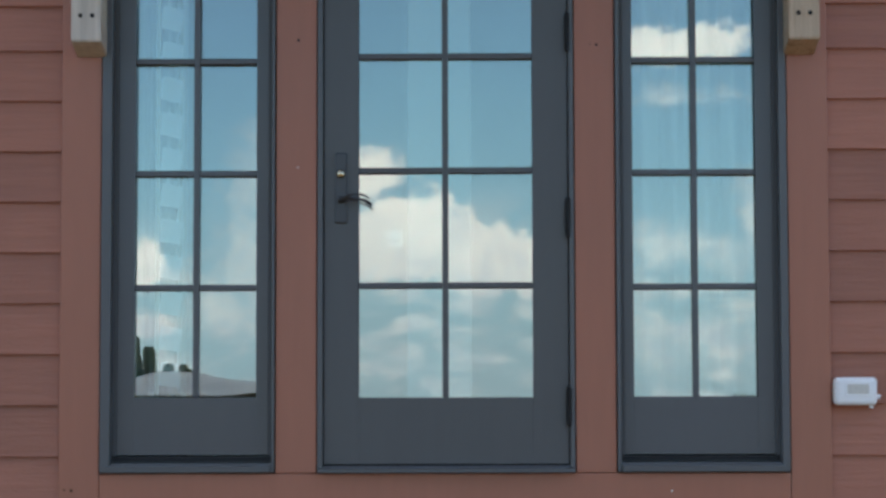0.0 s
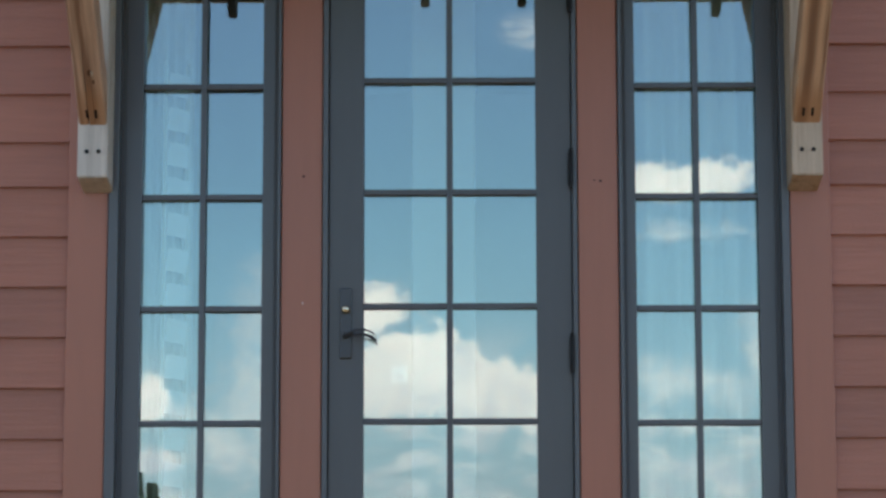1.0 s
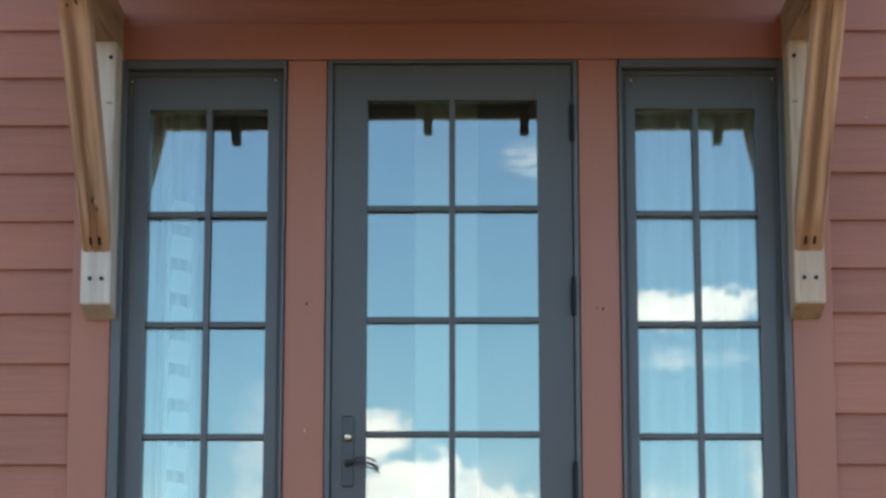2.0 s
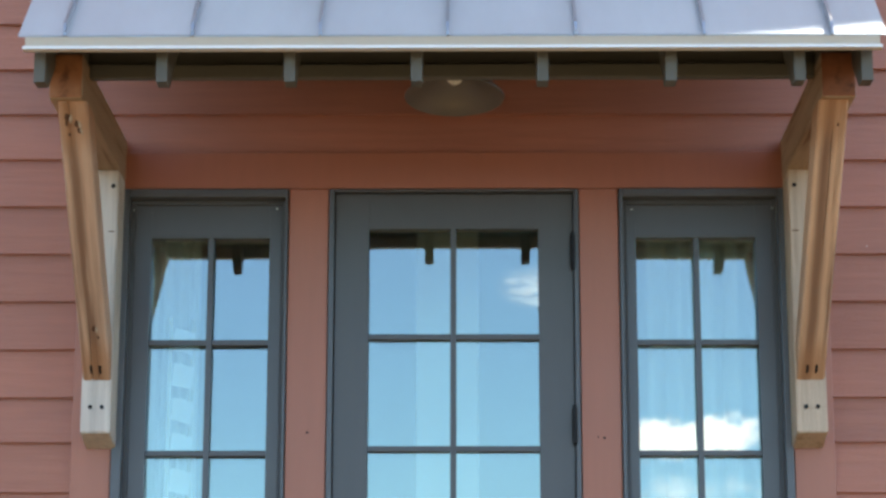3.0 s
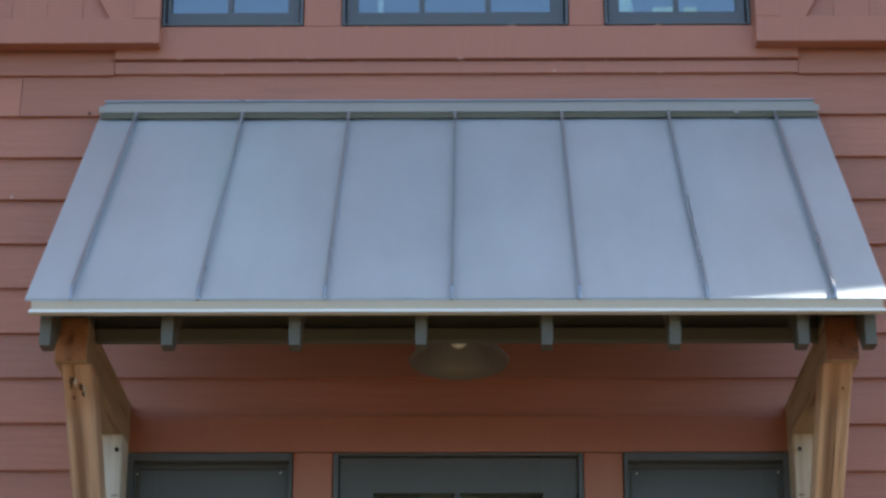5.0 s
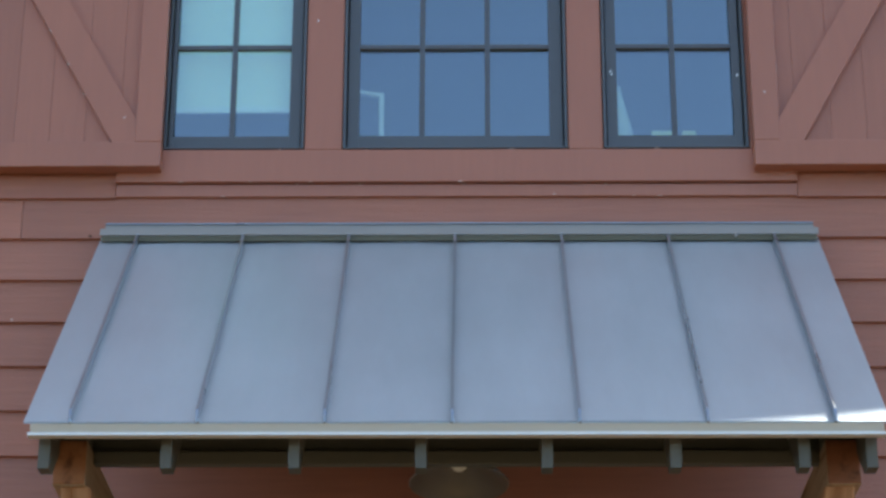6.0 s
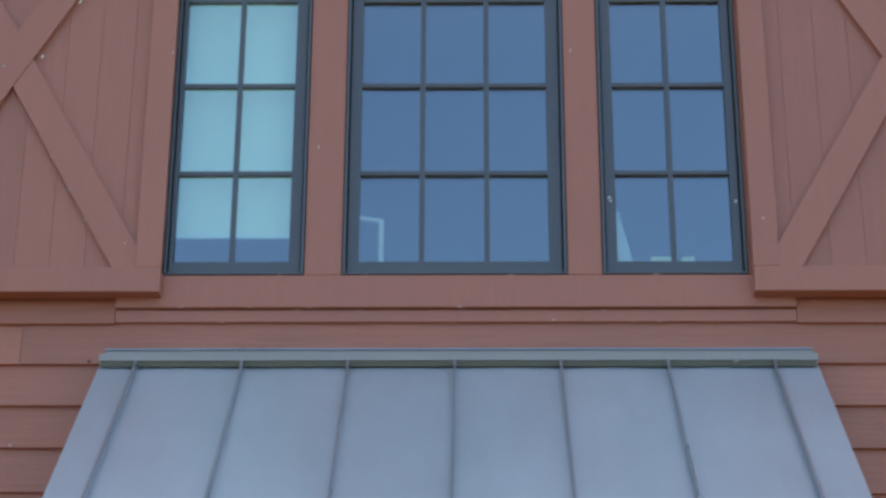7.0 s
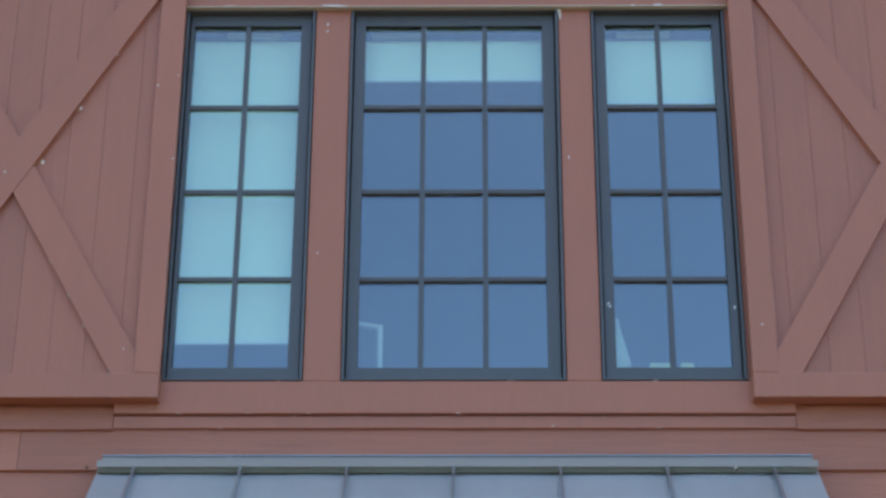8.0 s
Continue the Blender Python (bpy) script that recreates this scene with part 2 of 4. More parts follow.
M_CURTAIN = material("white_linen", (0.88, 0.88, 0.82), 0.9, vary=0.08, grain=(60, 60, 60), bump=0.1)
M_BLIND = material("white_roller_fabric", (0.93, 0.95, 0.87), 0.85, vary=0.06, grain=(70, 70, 70), bump=0.05)
M_WALL_IN = material("interior_wall_paint", (0.58, 0.60, 0.52), 0.8, vary=0.06, bump=0.05)
M_PILLAR = material("pale_interior_paint", (0.80, 0.82, 0.80), 0.8, vary=0.05, bump=0.05)
M_FLOOR_IN = material("interior_floorboards", (0.20, 0.14, 0.09), 0.5, vary=0.3, grain=(30, 2, 30), bump=0.1)
M_PAPER = material("pale_paper", (0.72, 0.72, 0.66), 0.8, vary=0.06, bump=0.02)
M_YELLOW = material("yellow_card", (0.74, 0.70, 0.36), 0.8, vary=0.06, bump=0.02)
M_GRASS = material("dry_gravelly_ground", (0.135, 0.092, 0.042), 0.95, vary=0.6, grain=(0.4, 0.4, 0.4), bump=0.4, fine=9)
M_LEAF = material("conifer_foliage", (0.12, 0.14, 0.075), 0.8, vary=0.6, grain=(3, 3, 3), bump=0.2)
M_BARK = material("tree_bark", (0.09, 0.065, 0.045), 0.9, vary=0.4, grain=(20, 20, 3), bump=0.5)
M_STONE = material("foundation_concrete", (0.33, 0.32, 0.30), 0.9, vary=0.3, bump=0.3)
M_TIN = material("patchy_white_tin", (0.80, 0.81, 0.82), 0.6, vary=0.3, grain=(0.8, 0.5, 3.0), bump=0.2, stain=(0.42, 0.47, 0.53))
M_SHINGLE = material("dark_shingles", (0.09, 0.085, 0.08), 0.9, vary=0.3, bump=0.4)
M_GLASS_DOOR = glass_material("door_glass", 0.185, (0.88, 0.98, 0.95), 0.0006)
M_GLASS_SIDE = glass_material("sidelight_glass", 0.185, (0.88, 0.98, 0.96), 0.0006)
M_GLASS_UP = glass_material("upper_glass", 0.185, (0.88, 0.99, 0.94), 0.0006)

# ---- mesh helpers ----


def box(bm, x0, x1, y0, y1, z0, z1, bevel=0.0):
    m = Matrix.Translation(((x0 + x1) / 2, (y0 + y1) / 2, (z0 + z1) / 2)) @ Matrix.Diagonal((abs(x1 - x0), abs(y1 - y0), abs(z1 - z0), 1))
    made = bmesh.ops.create_cube(bm, size=1, matrix=m)["verts"]
    if bevel:
        edges = list({e for vert in made for e in vert.link_edges})
        bmesh.ops.bevel(bm, geom=edges, offset=bevel, segments=2, profile=0.5, affect="EDGES")
    return bm


def ring(bm, outer, inner, y0, y1, bevel=0.002):
    """Four members round an opening: (x0, x1, z0, z1) outside and inside; stiles run through."""
    ox0, ox1, oz0, oz1 = outer
    ix0, ix1, iz0, iz1 = inner
    box(bm, ox0, ix0, y0, y1, oz0, oz1, bevel)
    box(bm, ix1, ox1, y0, y1, oz0, oz1, bevel)
    box(bm, ix0, ix1, y0 + 0.001, y1, oz0, iz0, bevel)
    box(bm, ix0, ix1, y0 + 0.001, y1, iz1, oz1, bevel)
    return bm


def prism(bm, outline, axis, a, b):
    """An outline in the two other axes, drawn out from a to b along axis."""
    def place(p, h):
        return (h, *p) if axis == "x" else (p[0], h, p[1]) if axis == "y" else (*p, h)
    low = [bm.verts.new(place(p, a)) for p in outline]
    high = [bm.verts.new(place(p, b)) for p in outline]
    bm.faces.new(low), bm.faces.new(high[::-1])
    for i in range(len(outline)):
        j = (i + 1) % len(outline)
        bm.faces.new((low[j], low[i], high[i], high[j]))
    bmesh.ops.recalc_face_normals(bm, faces=bm.faces)
    return bm


def turned(bm, profile, steps=40, centre=(0, 0, 0)):
    """A shape of revolution about the upright axis from (radius, height) pairs."""
    rings = []
    for r, h in profile:
        rings.append([bm.verts.new((centre[0] + r * math.cos(2 * math.pi * k / steps), centre[1] + r * math.sin(2 * math.pi * k / steps), centre[2] + h)) for k in range(steps)])
    for one, two in zip(rings, rings[1:]):
        for k in range(steps):
            bm.faces.new((one[k], one[(k + 1) % steps], two[(k + 1) % steps], two[k]))
    return bm


def tube(bm, points, radius, steps=10):
    rings = []
    for i, p in enumerate(points):
        p = Vector(p)
        way = (Vector(points[min(i + 1, len(points) - 1)]) - Vector(points[max(i - 1, 0)])).normalized()
        turn = way.to_track_quat("Z", "Y")
        r = radius[i] if isinstance(radius, (list, tuple)) else radius
        rings.append([bm.verts.new(p + turn @ Vector((r * math.cos(2 * math.pi * k / steps), r * math.sin(2 * math.pi * k / steps), 0))) for k in range(steps)])
    for one, two in zip(rings, rings[1:]):
        for k in range(steps):
            bm.faces.new((one[k], one[(k + 1) % steps], two[(k + 1) % steps], two[k]))
    bm.faces.new(rings[0][::-1]), bm.faces.new(rings[-1])
    return bm


def part(name, bm, mat, parent=None, label="", smooth=False):
    mesh = bpy.data.meshes.new(name)
    bm.to_mesh(mesh)
    bm.free()
    mesh.materials.append(mat)
    if smooth:
        for p in mesh.polygons:
            p.use_smooth = True
    ob = new(name, mesh)
    if parent:
        ob.parent = parent
    if label:
        ob["label"] = label
    return ob


def thing(name, label, category, group="", kind=""):
    return tagged(new(name), label, category, group, kind)


def B():
    return bmesh.new()


# ---- the setting: ground, house, rooms ----
WALL = 8.3          # face of the siding
SHEATH = 8.33       # boards behind it
INSIDE = 8.55       # inner face of the wall

bm = B()
bmesh.ops.create_grid(bm, x_segments=60, y_segments=60, size=1500)
ground = part("ground", bm, M_GRASS)
tagged(ground, "pale dry gravelly ground reaching to the horizon", "ground", kind="structure")

# openings in the front wall: x0, x1, z0, z1
LOW = (-1.30, 1.175, 1.3205, 3.803)
HIGH = (-1.239, 1.106, 5.562, 7.366)
HX0, HX1, HY1, HTOP = -6.6, 6.6, 18.0, 7.42
# roof out of view, shaped so its shadow leaves one awning corner in sun
PITCH, RIDGE, ROOF_Y = 0.68, 12.18, 8.20      # gable roof: slope, height of the ridge, front edge
bm = B()
for z0, z1, gaps in ((0.45, LOW[2], []), (LOW[2], LOW[3], [LOW]), (LOW[3], HIGH[2], []), (HIGH[2], HIGH[3], [HIGH]), (HIGH[3], HTOP, [])):
    if gaps:
        g = gaps[0]
        box(bm, HX0, g[0], SHEATH, INSIDE, z0, z1), box(bm, g[1], HX1, SHEATH, INSIDE, z0, z1)
    else:
        box(bm, HX0, HX1, SHEATH, INSIDE, z0, z1)
GABLE = [(HX0, HTOP), (HX1, HTOP), (0, RIDGE - 0.21)]
prism(bm, GABLE, "y", SHEATH, INSIDE)
for a, b in ((-0.671, -0.520), (0.407, 0.556)):
    box(bm, a, b, SHEATH, INSIDE, LOW[2], LOW[3])
for a, b in ((-0.675, -0.520), (0.382, 0.526)):
    box(bm, a, b, SHEATH, INSIDE, HIGH[2], HIGH[3])
wall_front = part("wall_front", bm, M_TRIM)
tagged(wall_front, "house front clad in red-brown painted lap siding", "wall", kind="structure")
bm = box(B(), HX0 - 0.05, HX1 + 0.05, SHEATH - 0.05, HY1, -0.2, 0.45)
tagged(part("foundation", bm, M_STONE), "grey concrete foundation under the house", "foundation", kind="structure")
for name, dims in (("wall_west", (HX0, HX0 + 0.2, INSIDE, HY1)), ("wall_east", (HX1 - 0.2, HX1, INSIDE, HY1)), ("wall_back", (HX0 + 0.2, HX1 - 0.2, HY1 - 0.2, HY1))):
    bm = box(B(), *dims, 0.45, HTOP)
    if name == "wall_back":
        prism(bm, GABLE, "y", HY1 - 0.2, HY1)
    tagged(part(name, bm, M_TRIM), "plain red-brown house wall", "wall", kind="structure")
bm = prism(B(), [(0, RIDGE), (7.0, RIDGE - 7.0 * PITCH), (7.0, RIDGE - 7.0 * PITCH - 0.2), (0, RIDGE - 0.2), (-7.0, RIDGE - 7.0 * PITCH - 0.2), (-7.0, RIDGE - 7.0 * PITCH)], "y", ROOF_Y, HY1 + 0.2)
tagged(part("roof", bm, M_SHINGLE), "unseen dark shingled gable roof that shades the front", "roof", kind="structure")
tagged(part("floor", box(B(), HX0 + 0.2, HX1 - 0.2, INSIDE, HY1 - 0.2, 1.05, 1.30), M_FLOOR_IN), "brown wooden floor of the lower room", "floor", kind="structure")
tagged(part("ceiling", box(B(), HX0 + 0.2, HX1 - 0.2, INSIDE, HY1 - 0.2, 4.15, 4.40), M_WALL_IN), "pale ceiling of the lower room", "ceiling", kind="structure")
tagged(part("floor_upper", box(B(), HX0 + 0.2, HX1 - 0.2, INSIDE, HY1 - 0.2, 4.405, 4.60), M_FLOOR_IN), "brown wooden floor of the upper room", "floor", kind="structure")
tagged(part("ceiling_upper", box(B(), -3.35, 3.35, INSIDE, 13.15, 7.75, 7.95), M_WALL_IN), "pale ceiling of the upper room", "ceiling", kind="structure")
tagged(part("wall_room", box(B(), -3.2, 3.2, 13.0, 13.15, 1.30, 4.15), M_WALL_IN), "grey back wall of the lower room", "wall", kind="structure")
tagged(part("wall_room_upper", box(B(), -3.2, 3.2, 13.0, 13.15, 4.60, 7.75), M_WALL_IN), "grey back wall of the upper room", "wall", kind="structure")
for s in (-1, 1):
    tagged(part("wall_side_room", box(B(), s * 3.2, s * 3.35, INSIDE, 13.15, 1.30, 4.15), M_WALL_IN), "grey side wall of the lower room", "wall", kind="structure")
    tagged(part("wall_side_room_upper", box(B(), s * 3.2, s * 3.35, INSIDE, 13.15, 4.60, 7.75), M_WALL_IN), "grey side wall of the upper room", "wall", kind="structure")
tagged(part("pillar", box(B(), -0.215, 0.04, 9.15, 9.40, 1.30, 4.15, 0.005), M_PILLAR), "pale painted square pillar behind the glazed door", "pillar", kind="structure")

# trim boards round the openings
TRIM_Y0, TRIM_Y1 = WALL - 0.022, SHEATH


def trim(name, x0, x1, z0, z1, y0=TRIM_Y0, label="smooth red-brown painted casing board"):
    ob = part(name, box(B(), x0, x1, y0, TRIM_Y1, z0, z1, 0.003), M_TRIM)
    return tagged(ob, label, "trim", kind="structure")


trim("trim_door_side", -1.447, -1.302, 1.19, 3.803)
trim("trim_door_side", 1.177, 1.324, 1.19, 3.803)
trim("trim_mullion", -0.669, -0.522, 1.3205, 3.803)
trim("trim_mullion", 0.409, 0.554, 1.3205, 3.803)
trim("trim_header", -1.447, 1.324, 3.805, 3.946, TRIM_Y0 - 0.003)
trim("trim_sill", -1.300, 1.175, 1.19, 1.3185)
trim("trim_mullion_upper", -0.673, -0.522, 5.562, 7.366)
trim("trim_mullion_upper", 0.384, 0.524, 5.562, 7.366)
trim("trim_side_upper", -1.42, -1.241, 5.562, 7.366)
trim("trim_side_upper", 1.108, 1.288, 5.562, 7.366)
trim("trim_sill_upper", -1.42, 1.288, 5.418, 5.560, TRIM_Y0 - 0.004)
trim("trim_apron_upper", -1.42, 1.288, 5.360, 5.414, TRIM_Y0 + 0.012)
trim("trim_header_upper", -1.42, 1.288, 7.374, 7.56, TRIM_Y0 - 0.004)
drip = part("trim_drip_cap", box(B(), -1.25, 1.125, TRIM_Y0 - 0.030, TRIM_Y0 + 0.01, 7.3675, 7.3725, 0.001), M_DRIP)
tagged(drip, "pale metal drip cap over the upper windows", "trim", kind="structure")

# caulk and paint smears left on the boards round the upper windows: x, z, half width, half height
rnd = random.Random(5)
for x, z, w, h, y in ((-0.610, 7.371, 0.040, 0.006, TRIM_Y0 - 0.031), (-0.565, 7.368, 0.032, 0.005, TRIM_Y0 - 0.031), (0.3885, 7.362, 0.011, 0.008, TRIM_Y0 - 0.004), (0.3915, 7.340, 0.006, 0.022, TRIM_Y0 - 0.001), (0.820, 7.371, 0.022, 0.006, TRIM_Y0 - 0.031), (0.709, 7.369, 0.009, 0.005, TRIM_Y0 - 0.031), (-1.05, 7.3705, 0.030, 0.003, TRIM_Y0 - 0.031), (-0.622, 7.294, 0.004, 0.009, TRIM_Y0), (-0.6235, 7.258, 0.005, 0.006, TRIM_Y0), (-0.630, 6.15, 0.003, 0.006, TRIM_Y0), (0.415, 6.61, 0.003, 0.007, TRIM_Y0)):
    bm = B()
    bmesh.ops.create_icosphere(bm, subdivisions=2, radius=1.0, matrix=Matrix.Translation((x, y, z)) @ Matrix.Diagonal((w, 0.003, h, 1)))
    for vert in bm.verts:
        vert.co.x += rnd.uniform(-0.12, 0.12) * w
        vert.co.z += rnd.uniform(-0.22, 0.22) * h
    part("caulk_smear", bm, M_LIP, drip, "white smear of caulk", True)
for k in range(16):
    x, (z, y) = rnd.uniform(-1.3, 1.2), rnd.choice(((5.417, TRIM_Y0 - 0.004), (5.413, TRIM_Y0 + 0.012), (5.360, TRIM_Y0 + 0.012), (5.561, TRIM_Y0 - 0.004)))
    bm = B()
    bmesh.ops.create_icosphere(bm, subdivisions=1, radius=1.0, matrix=Matrix.Translation((x, y, z)) @ Matrix.Diagonal((rnd.uniform(0.004, 0.016), 0.002, rnd.uniform(0.0015, 0.004), 1)))
    part("caulk_fleck", bm, M_CAULK, wall_front, "pale fleck of caulk")

# ---- windows and door ----


def lites(parent, glass, cols, rows, y, mat, lean=0.0, bar=0.0225, frame_mat=M_FRAME):
    """Panes with bars on their face: cols and rows are the lines of the bars."""
    x0, x1, z0, z1 = glass
    xs, zs = [x0, *cols, x1], [z0, *rows, z1]
    for i in range(len(xs) - 1):
        for j in range(len(zs) - 1):
            za, zb = zs[j] + 0.0005, zs[j + 1] - 0.0005
            ya, yb = y + (za - z0) * lean, y + (zb - z0) * lean
            pane = part("pane", prism(B(), [(ya, za), (ya + 0.006, za), (yb + 0.006, zb), (yb, zb)], "x", xs[i] + 0.0005, xs[i + 1] - 0.0005), mat, parent)
            pane.visible_shadow = False
    for x in cols:
        part("muntin", box(B(), x - bar / 2, x + bar / 2, y - 0.016, y + 0.005, z0, z1, 0.003), frame_mat, parent)
    for z in rows:
        for i in range(len(xs) - 1):
            a = xs[i] + (bar / 2 if i else 0)
            b = xs[i + 1] - (bar / 2 if i < len(xs) - 2 else 0)
            part("muntin", box(B(), a, b, y - 0.015, y + 0.005, z - bar / 2, z + bar / 2, 0.004), frame_mat, parent)
    # thin glazing bead round the glass
    part("glazing_bead", ring(B(), (x0 - 0.010, x1 + 0.010, z0 - 0.010, z1 + 0.010), (x0, x1, z0, z1), y - 0.012, y + 0.004, 0.0), M_GAP, parent, "dark glazing bead")


def sidelight(name, opening, sash, glass, cols, rows, label):
    win = thing(name, label, "window", "lower front windows", "structure")
    ox0, ox1, oz0, oz1 = opening
    part("window_frame", ring(B(), (ox0 + 0.001, ox1 - 0.001, oz0 + 0.001, oz1 - 0.001), (sash[0] - 0.016, sash[1] + 0.016, sash[2] - 0.03, sash[3] + 0.016), WALL - 0.034, WALL + 0.16, 0.004), M_FRAME, win)
    part("sash_stop", ring(B(), (sash[0] - 0.018, sash[1] + 0.018, sash[2] - 0.032, sash[3] + 0.018), (sash[0] + 0.001, sash[1] - 0.001, sash[2] - 0.004, sash[3] - 0.001), WALL + 0.018, WALL + 0.0298, 0.002), M_STOP, win)
    part("sash", ring(B(), sash, glass, WALL + 0.030, WALL + 0.085, 0.0008), M_FRAME, win)
    lites(win, glass, cols, rows, WALL + 0.052, M_GLASS_SIDE, 0.0113)
    part("window_sill", prism(B(), [(WALL - 0.045, oz0 + 0.004), (WALL + 0.02, oz0 + 0.004), (WALL + 0.02, oz0 + 0.035), (WALL - 0.045, oz0 + 0.024)], "x", ox0 + 0.02, ox1 - 0.02), M_FRAME, win)
    # solid near-black strip: the shade in the gap over the sill, as colour
    part("sill_shade_strip", box(B(), sash[0] - 0.012, sash[1] + 0.012, WALL + 0.010, WALL + 0.024, sash[2] - 0.022, sash[2] - 0.004), M_GAP, win, "near-black strip painting the shade above the sill")
    for x, z in ((ox0 + 0.05, oz1 - 0.075), (ox1 - 0.045, oz1 - 0.07)):
        part("screw", turned(B(), [(0.0005, 0.002), (0.0028, 0.001), (0.003, -0.004)], 8, (0, 0, 0)), M_PLASTIC, win).matrix_local = pose(x, WALL - 0.004, z, 90, 0, 0)
    return win


ROWS_SIDE = [1.990, 2.406, 2.818, 3.231]
sidelight("window_1", (-1.30, -0.671, 1.3205, 3.803), (-1.246, -0.699, 1.385, 3.754), (-1.185, -0.744, 1.592, 3.628), [-0.963], ROWS_SIDE, "tall slate-grey sidelight window with ten panes reflecting sky")
sidelight("window_2", (0.556, 1.175, 1.3205, 3.803), (0.587, 1.129, 1.385, 3.754), (0.622, 1.068, 1.592, 3.628), [0.846], ROWS_SIDE, "tall slate-grey sidelight window with ten panes reflecting clouds")

door = thing("door_1", "closed slate-grey glazed door with ten panes reflecting clouds", "door", kind="structure")
DO, SLAB, DG = (-0.520, 0.407, 1.3205, 3.803), (-0.495, 0.384, 1.352, 3.786), (-0.370, 0.257, 1.590, 3.652)
part("door_frame", ring(B(), (DO[0] + 0.001, DO[1] - 0.001, DO[2] + 0.001, DO[3] - 0.001), (SLAB[0] - 0.004, SLAB[1] + 0.004, SLAB[2] - 0.006, SLAB[3] + 0.004), WALL - 0.030, WALL + 0.16, 0.004), M_FRAME, door)
part("weather_strip", ring(B(), (SLAB[0] - 0.006, SLAB[1] + 0.006, SLAB[2] - 0.008, SLAB[3] + 0.006), (SLAB[0] + 0.008, SLAB[1] - 0.008, SLAB[2] + 0.008, SLAB[3] - 0.008), WALL + 0.010, WALL + 0.03, 0.0), M_GAP, door)
leaf = part("door_leaf", ring(B(), SLAB, DG, WALL - 0.012, WALL + 0.034, 0.0008), M_DOOR, door)
lites(door, DG, [-0.058], [1.993, 2.410, 2.827, 3.242], WALL + 0.006, M_GLASS_DOOR, 0.0050, frame_mat=M_DOOR)
part("threshold", prism(B(), [(WALL - 0.06, 1.322), (WALL, 1.322), (WALL, 1.345), (WALL - 0.06, 1.336)], "x", -0.515, 0.402), M_FRAME, door, "slate metal threshold")
for z in (1.559, 2.236, 2.910, 3.56):
    hinge = part("hinge", tube(B(), [(0.384, WALL - 0.038, z - 0.062), (0.384, WALL - 0.038, z + 0.062)], 0.0085, 12), M_BLACK, door, "black butt hinge")
    part("hinge_leaf", box(B(), 0.374, 0.386, WALL - 0.036, WALL - 0.028, z - 0.058, z + 0.058, 0.001), M_BLACK, hinge)
    for k in (-0.066, 0.066):
        part("hinge_finial", turned(B(), [(0.0005, -0.008), (0.006, -0.005), (0.008, 0.0), (0.006, 0.005), (0.0005, 0.008)], 10, (0.384, WALL - 0.038, z + k)), M_BLACK, hinge, smooth=True)

HX = -0.434
plate = part("handle_plate", box(B(), HX - 0.0215, HX + 0.0215, WALL - 0.024, WALL - 0.011, 2.219, 2.474, 0.004), M_BRONZE, door, "dark bronze escutcheon plate")
cyl = part("lock_cylinder", turned(B(), [(0.0005, 0.022), (0.010, 0.021), (0.0125, 0.017), (0.0145, 0.006), (0.018, 0.0)], 24), M_BRASS, plate, "polished brass lock cylinder", True)
cyl.matrix_local = pose(HX, WALL - 0.023, 2.396, 90, 0, 0)
part("handle_rose", turned(B(), [(0.0005, 0.03), (0.011, 0.03), (0.013, 0.0)], 20), M_BRONZE, plate, smooth=True).matrix_local = pose(HX, WALL - 0.023, 2.303, 90, 0, 0)
lever = part("lever", tube(B(), [(HX, WALL - 0.052, 2.303), (HX + 0.03, WALL - 0.060, 2.306), (HX + 0.062, WALL - 0.062, 2.303), (HX + 0.088, WALL - 0.062, 2.295), (HX + 0.112, WALL - 0.060, 2.279)], [0.009, 0.006, 0.0042, 0.0038, 0.0035], 12), M_BRONZE, plate, "dark bronze lever handle", True)
part("lever_loop", tube(B(), [(HX + 0.008, WALL - 0.056, 2.304), (HX + 0.035, WALL - 0.070, 2.317), (HX + 0.062, WALL - 0.074, 2.320), (HX + 0.086, WALL - 0.074, 2.314), (HX + 0.105, WALL - 0.072, 2.303)], [0.005, 0.0042, 0.0036, 0.0034, 0.003], 10), M_BRONZE, plate, "", True)

# small notice inside the door glass, its writing too faint to read
notice = thing("notice", "small pale square notice with a faint mark, on the door glass", "sticker")
part("sheet", box(B(), -0.270, -0.212, WALL + 0.0175, WALL + 0.0185, 2.135, 2.197), M_PAPER, notice)
part("printed_bar", box(B(), -0.262, -0.226, WALL + 0.0163, WALL + 0.0173, 2.150, 2.168), M_LENS, notice)


def upper_window(name, frame_, glass, cols, label):
    win = thing(name, label, "window", "upper front windows", "structure")
    x0, x1, z0, z1 = frame_
    part("window_frame", ring(B(), (x0 + 0.001, x1 - 0.001, z0 + 0.001, z1 - 0.001), (x0 + 0.012, x1 - 0.012, z0 + 0.010, z1 - 0.006), WALL - 0.030, WALL + 0.15, 0.002), M_FRAME, win)
    # near-black filling stands for the shade in the recess round the sash
    part("gap_shade_ring", ring(B(), (x0 + 0.0115, x1 - 0.0115, z0 + 0.0095, z1 - 0.0055), (x0 + 0.022, x1 - 0.022, z0 + 0.016, z1 - 0.014), WALL + 0.012, WALL + 0.10, 0.0), M_GAP, win, "near-black ring painting the shade round the sash")
    part("sash", ring(B(), (x0 + 0.018, x1 - 0.018, z0 + 0.012, z1 - 0.008), glass, WALL + 0.002, WALL + 0.06, 0.0008), M_FRAME, win)
    lites(win, glass, cols, [6.043, 6.462, 6.884], WALL + 0.022, M_GLASS_UP)
    return win


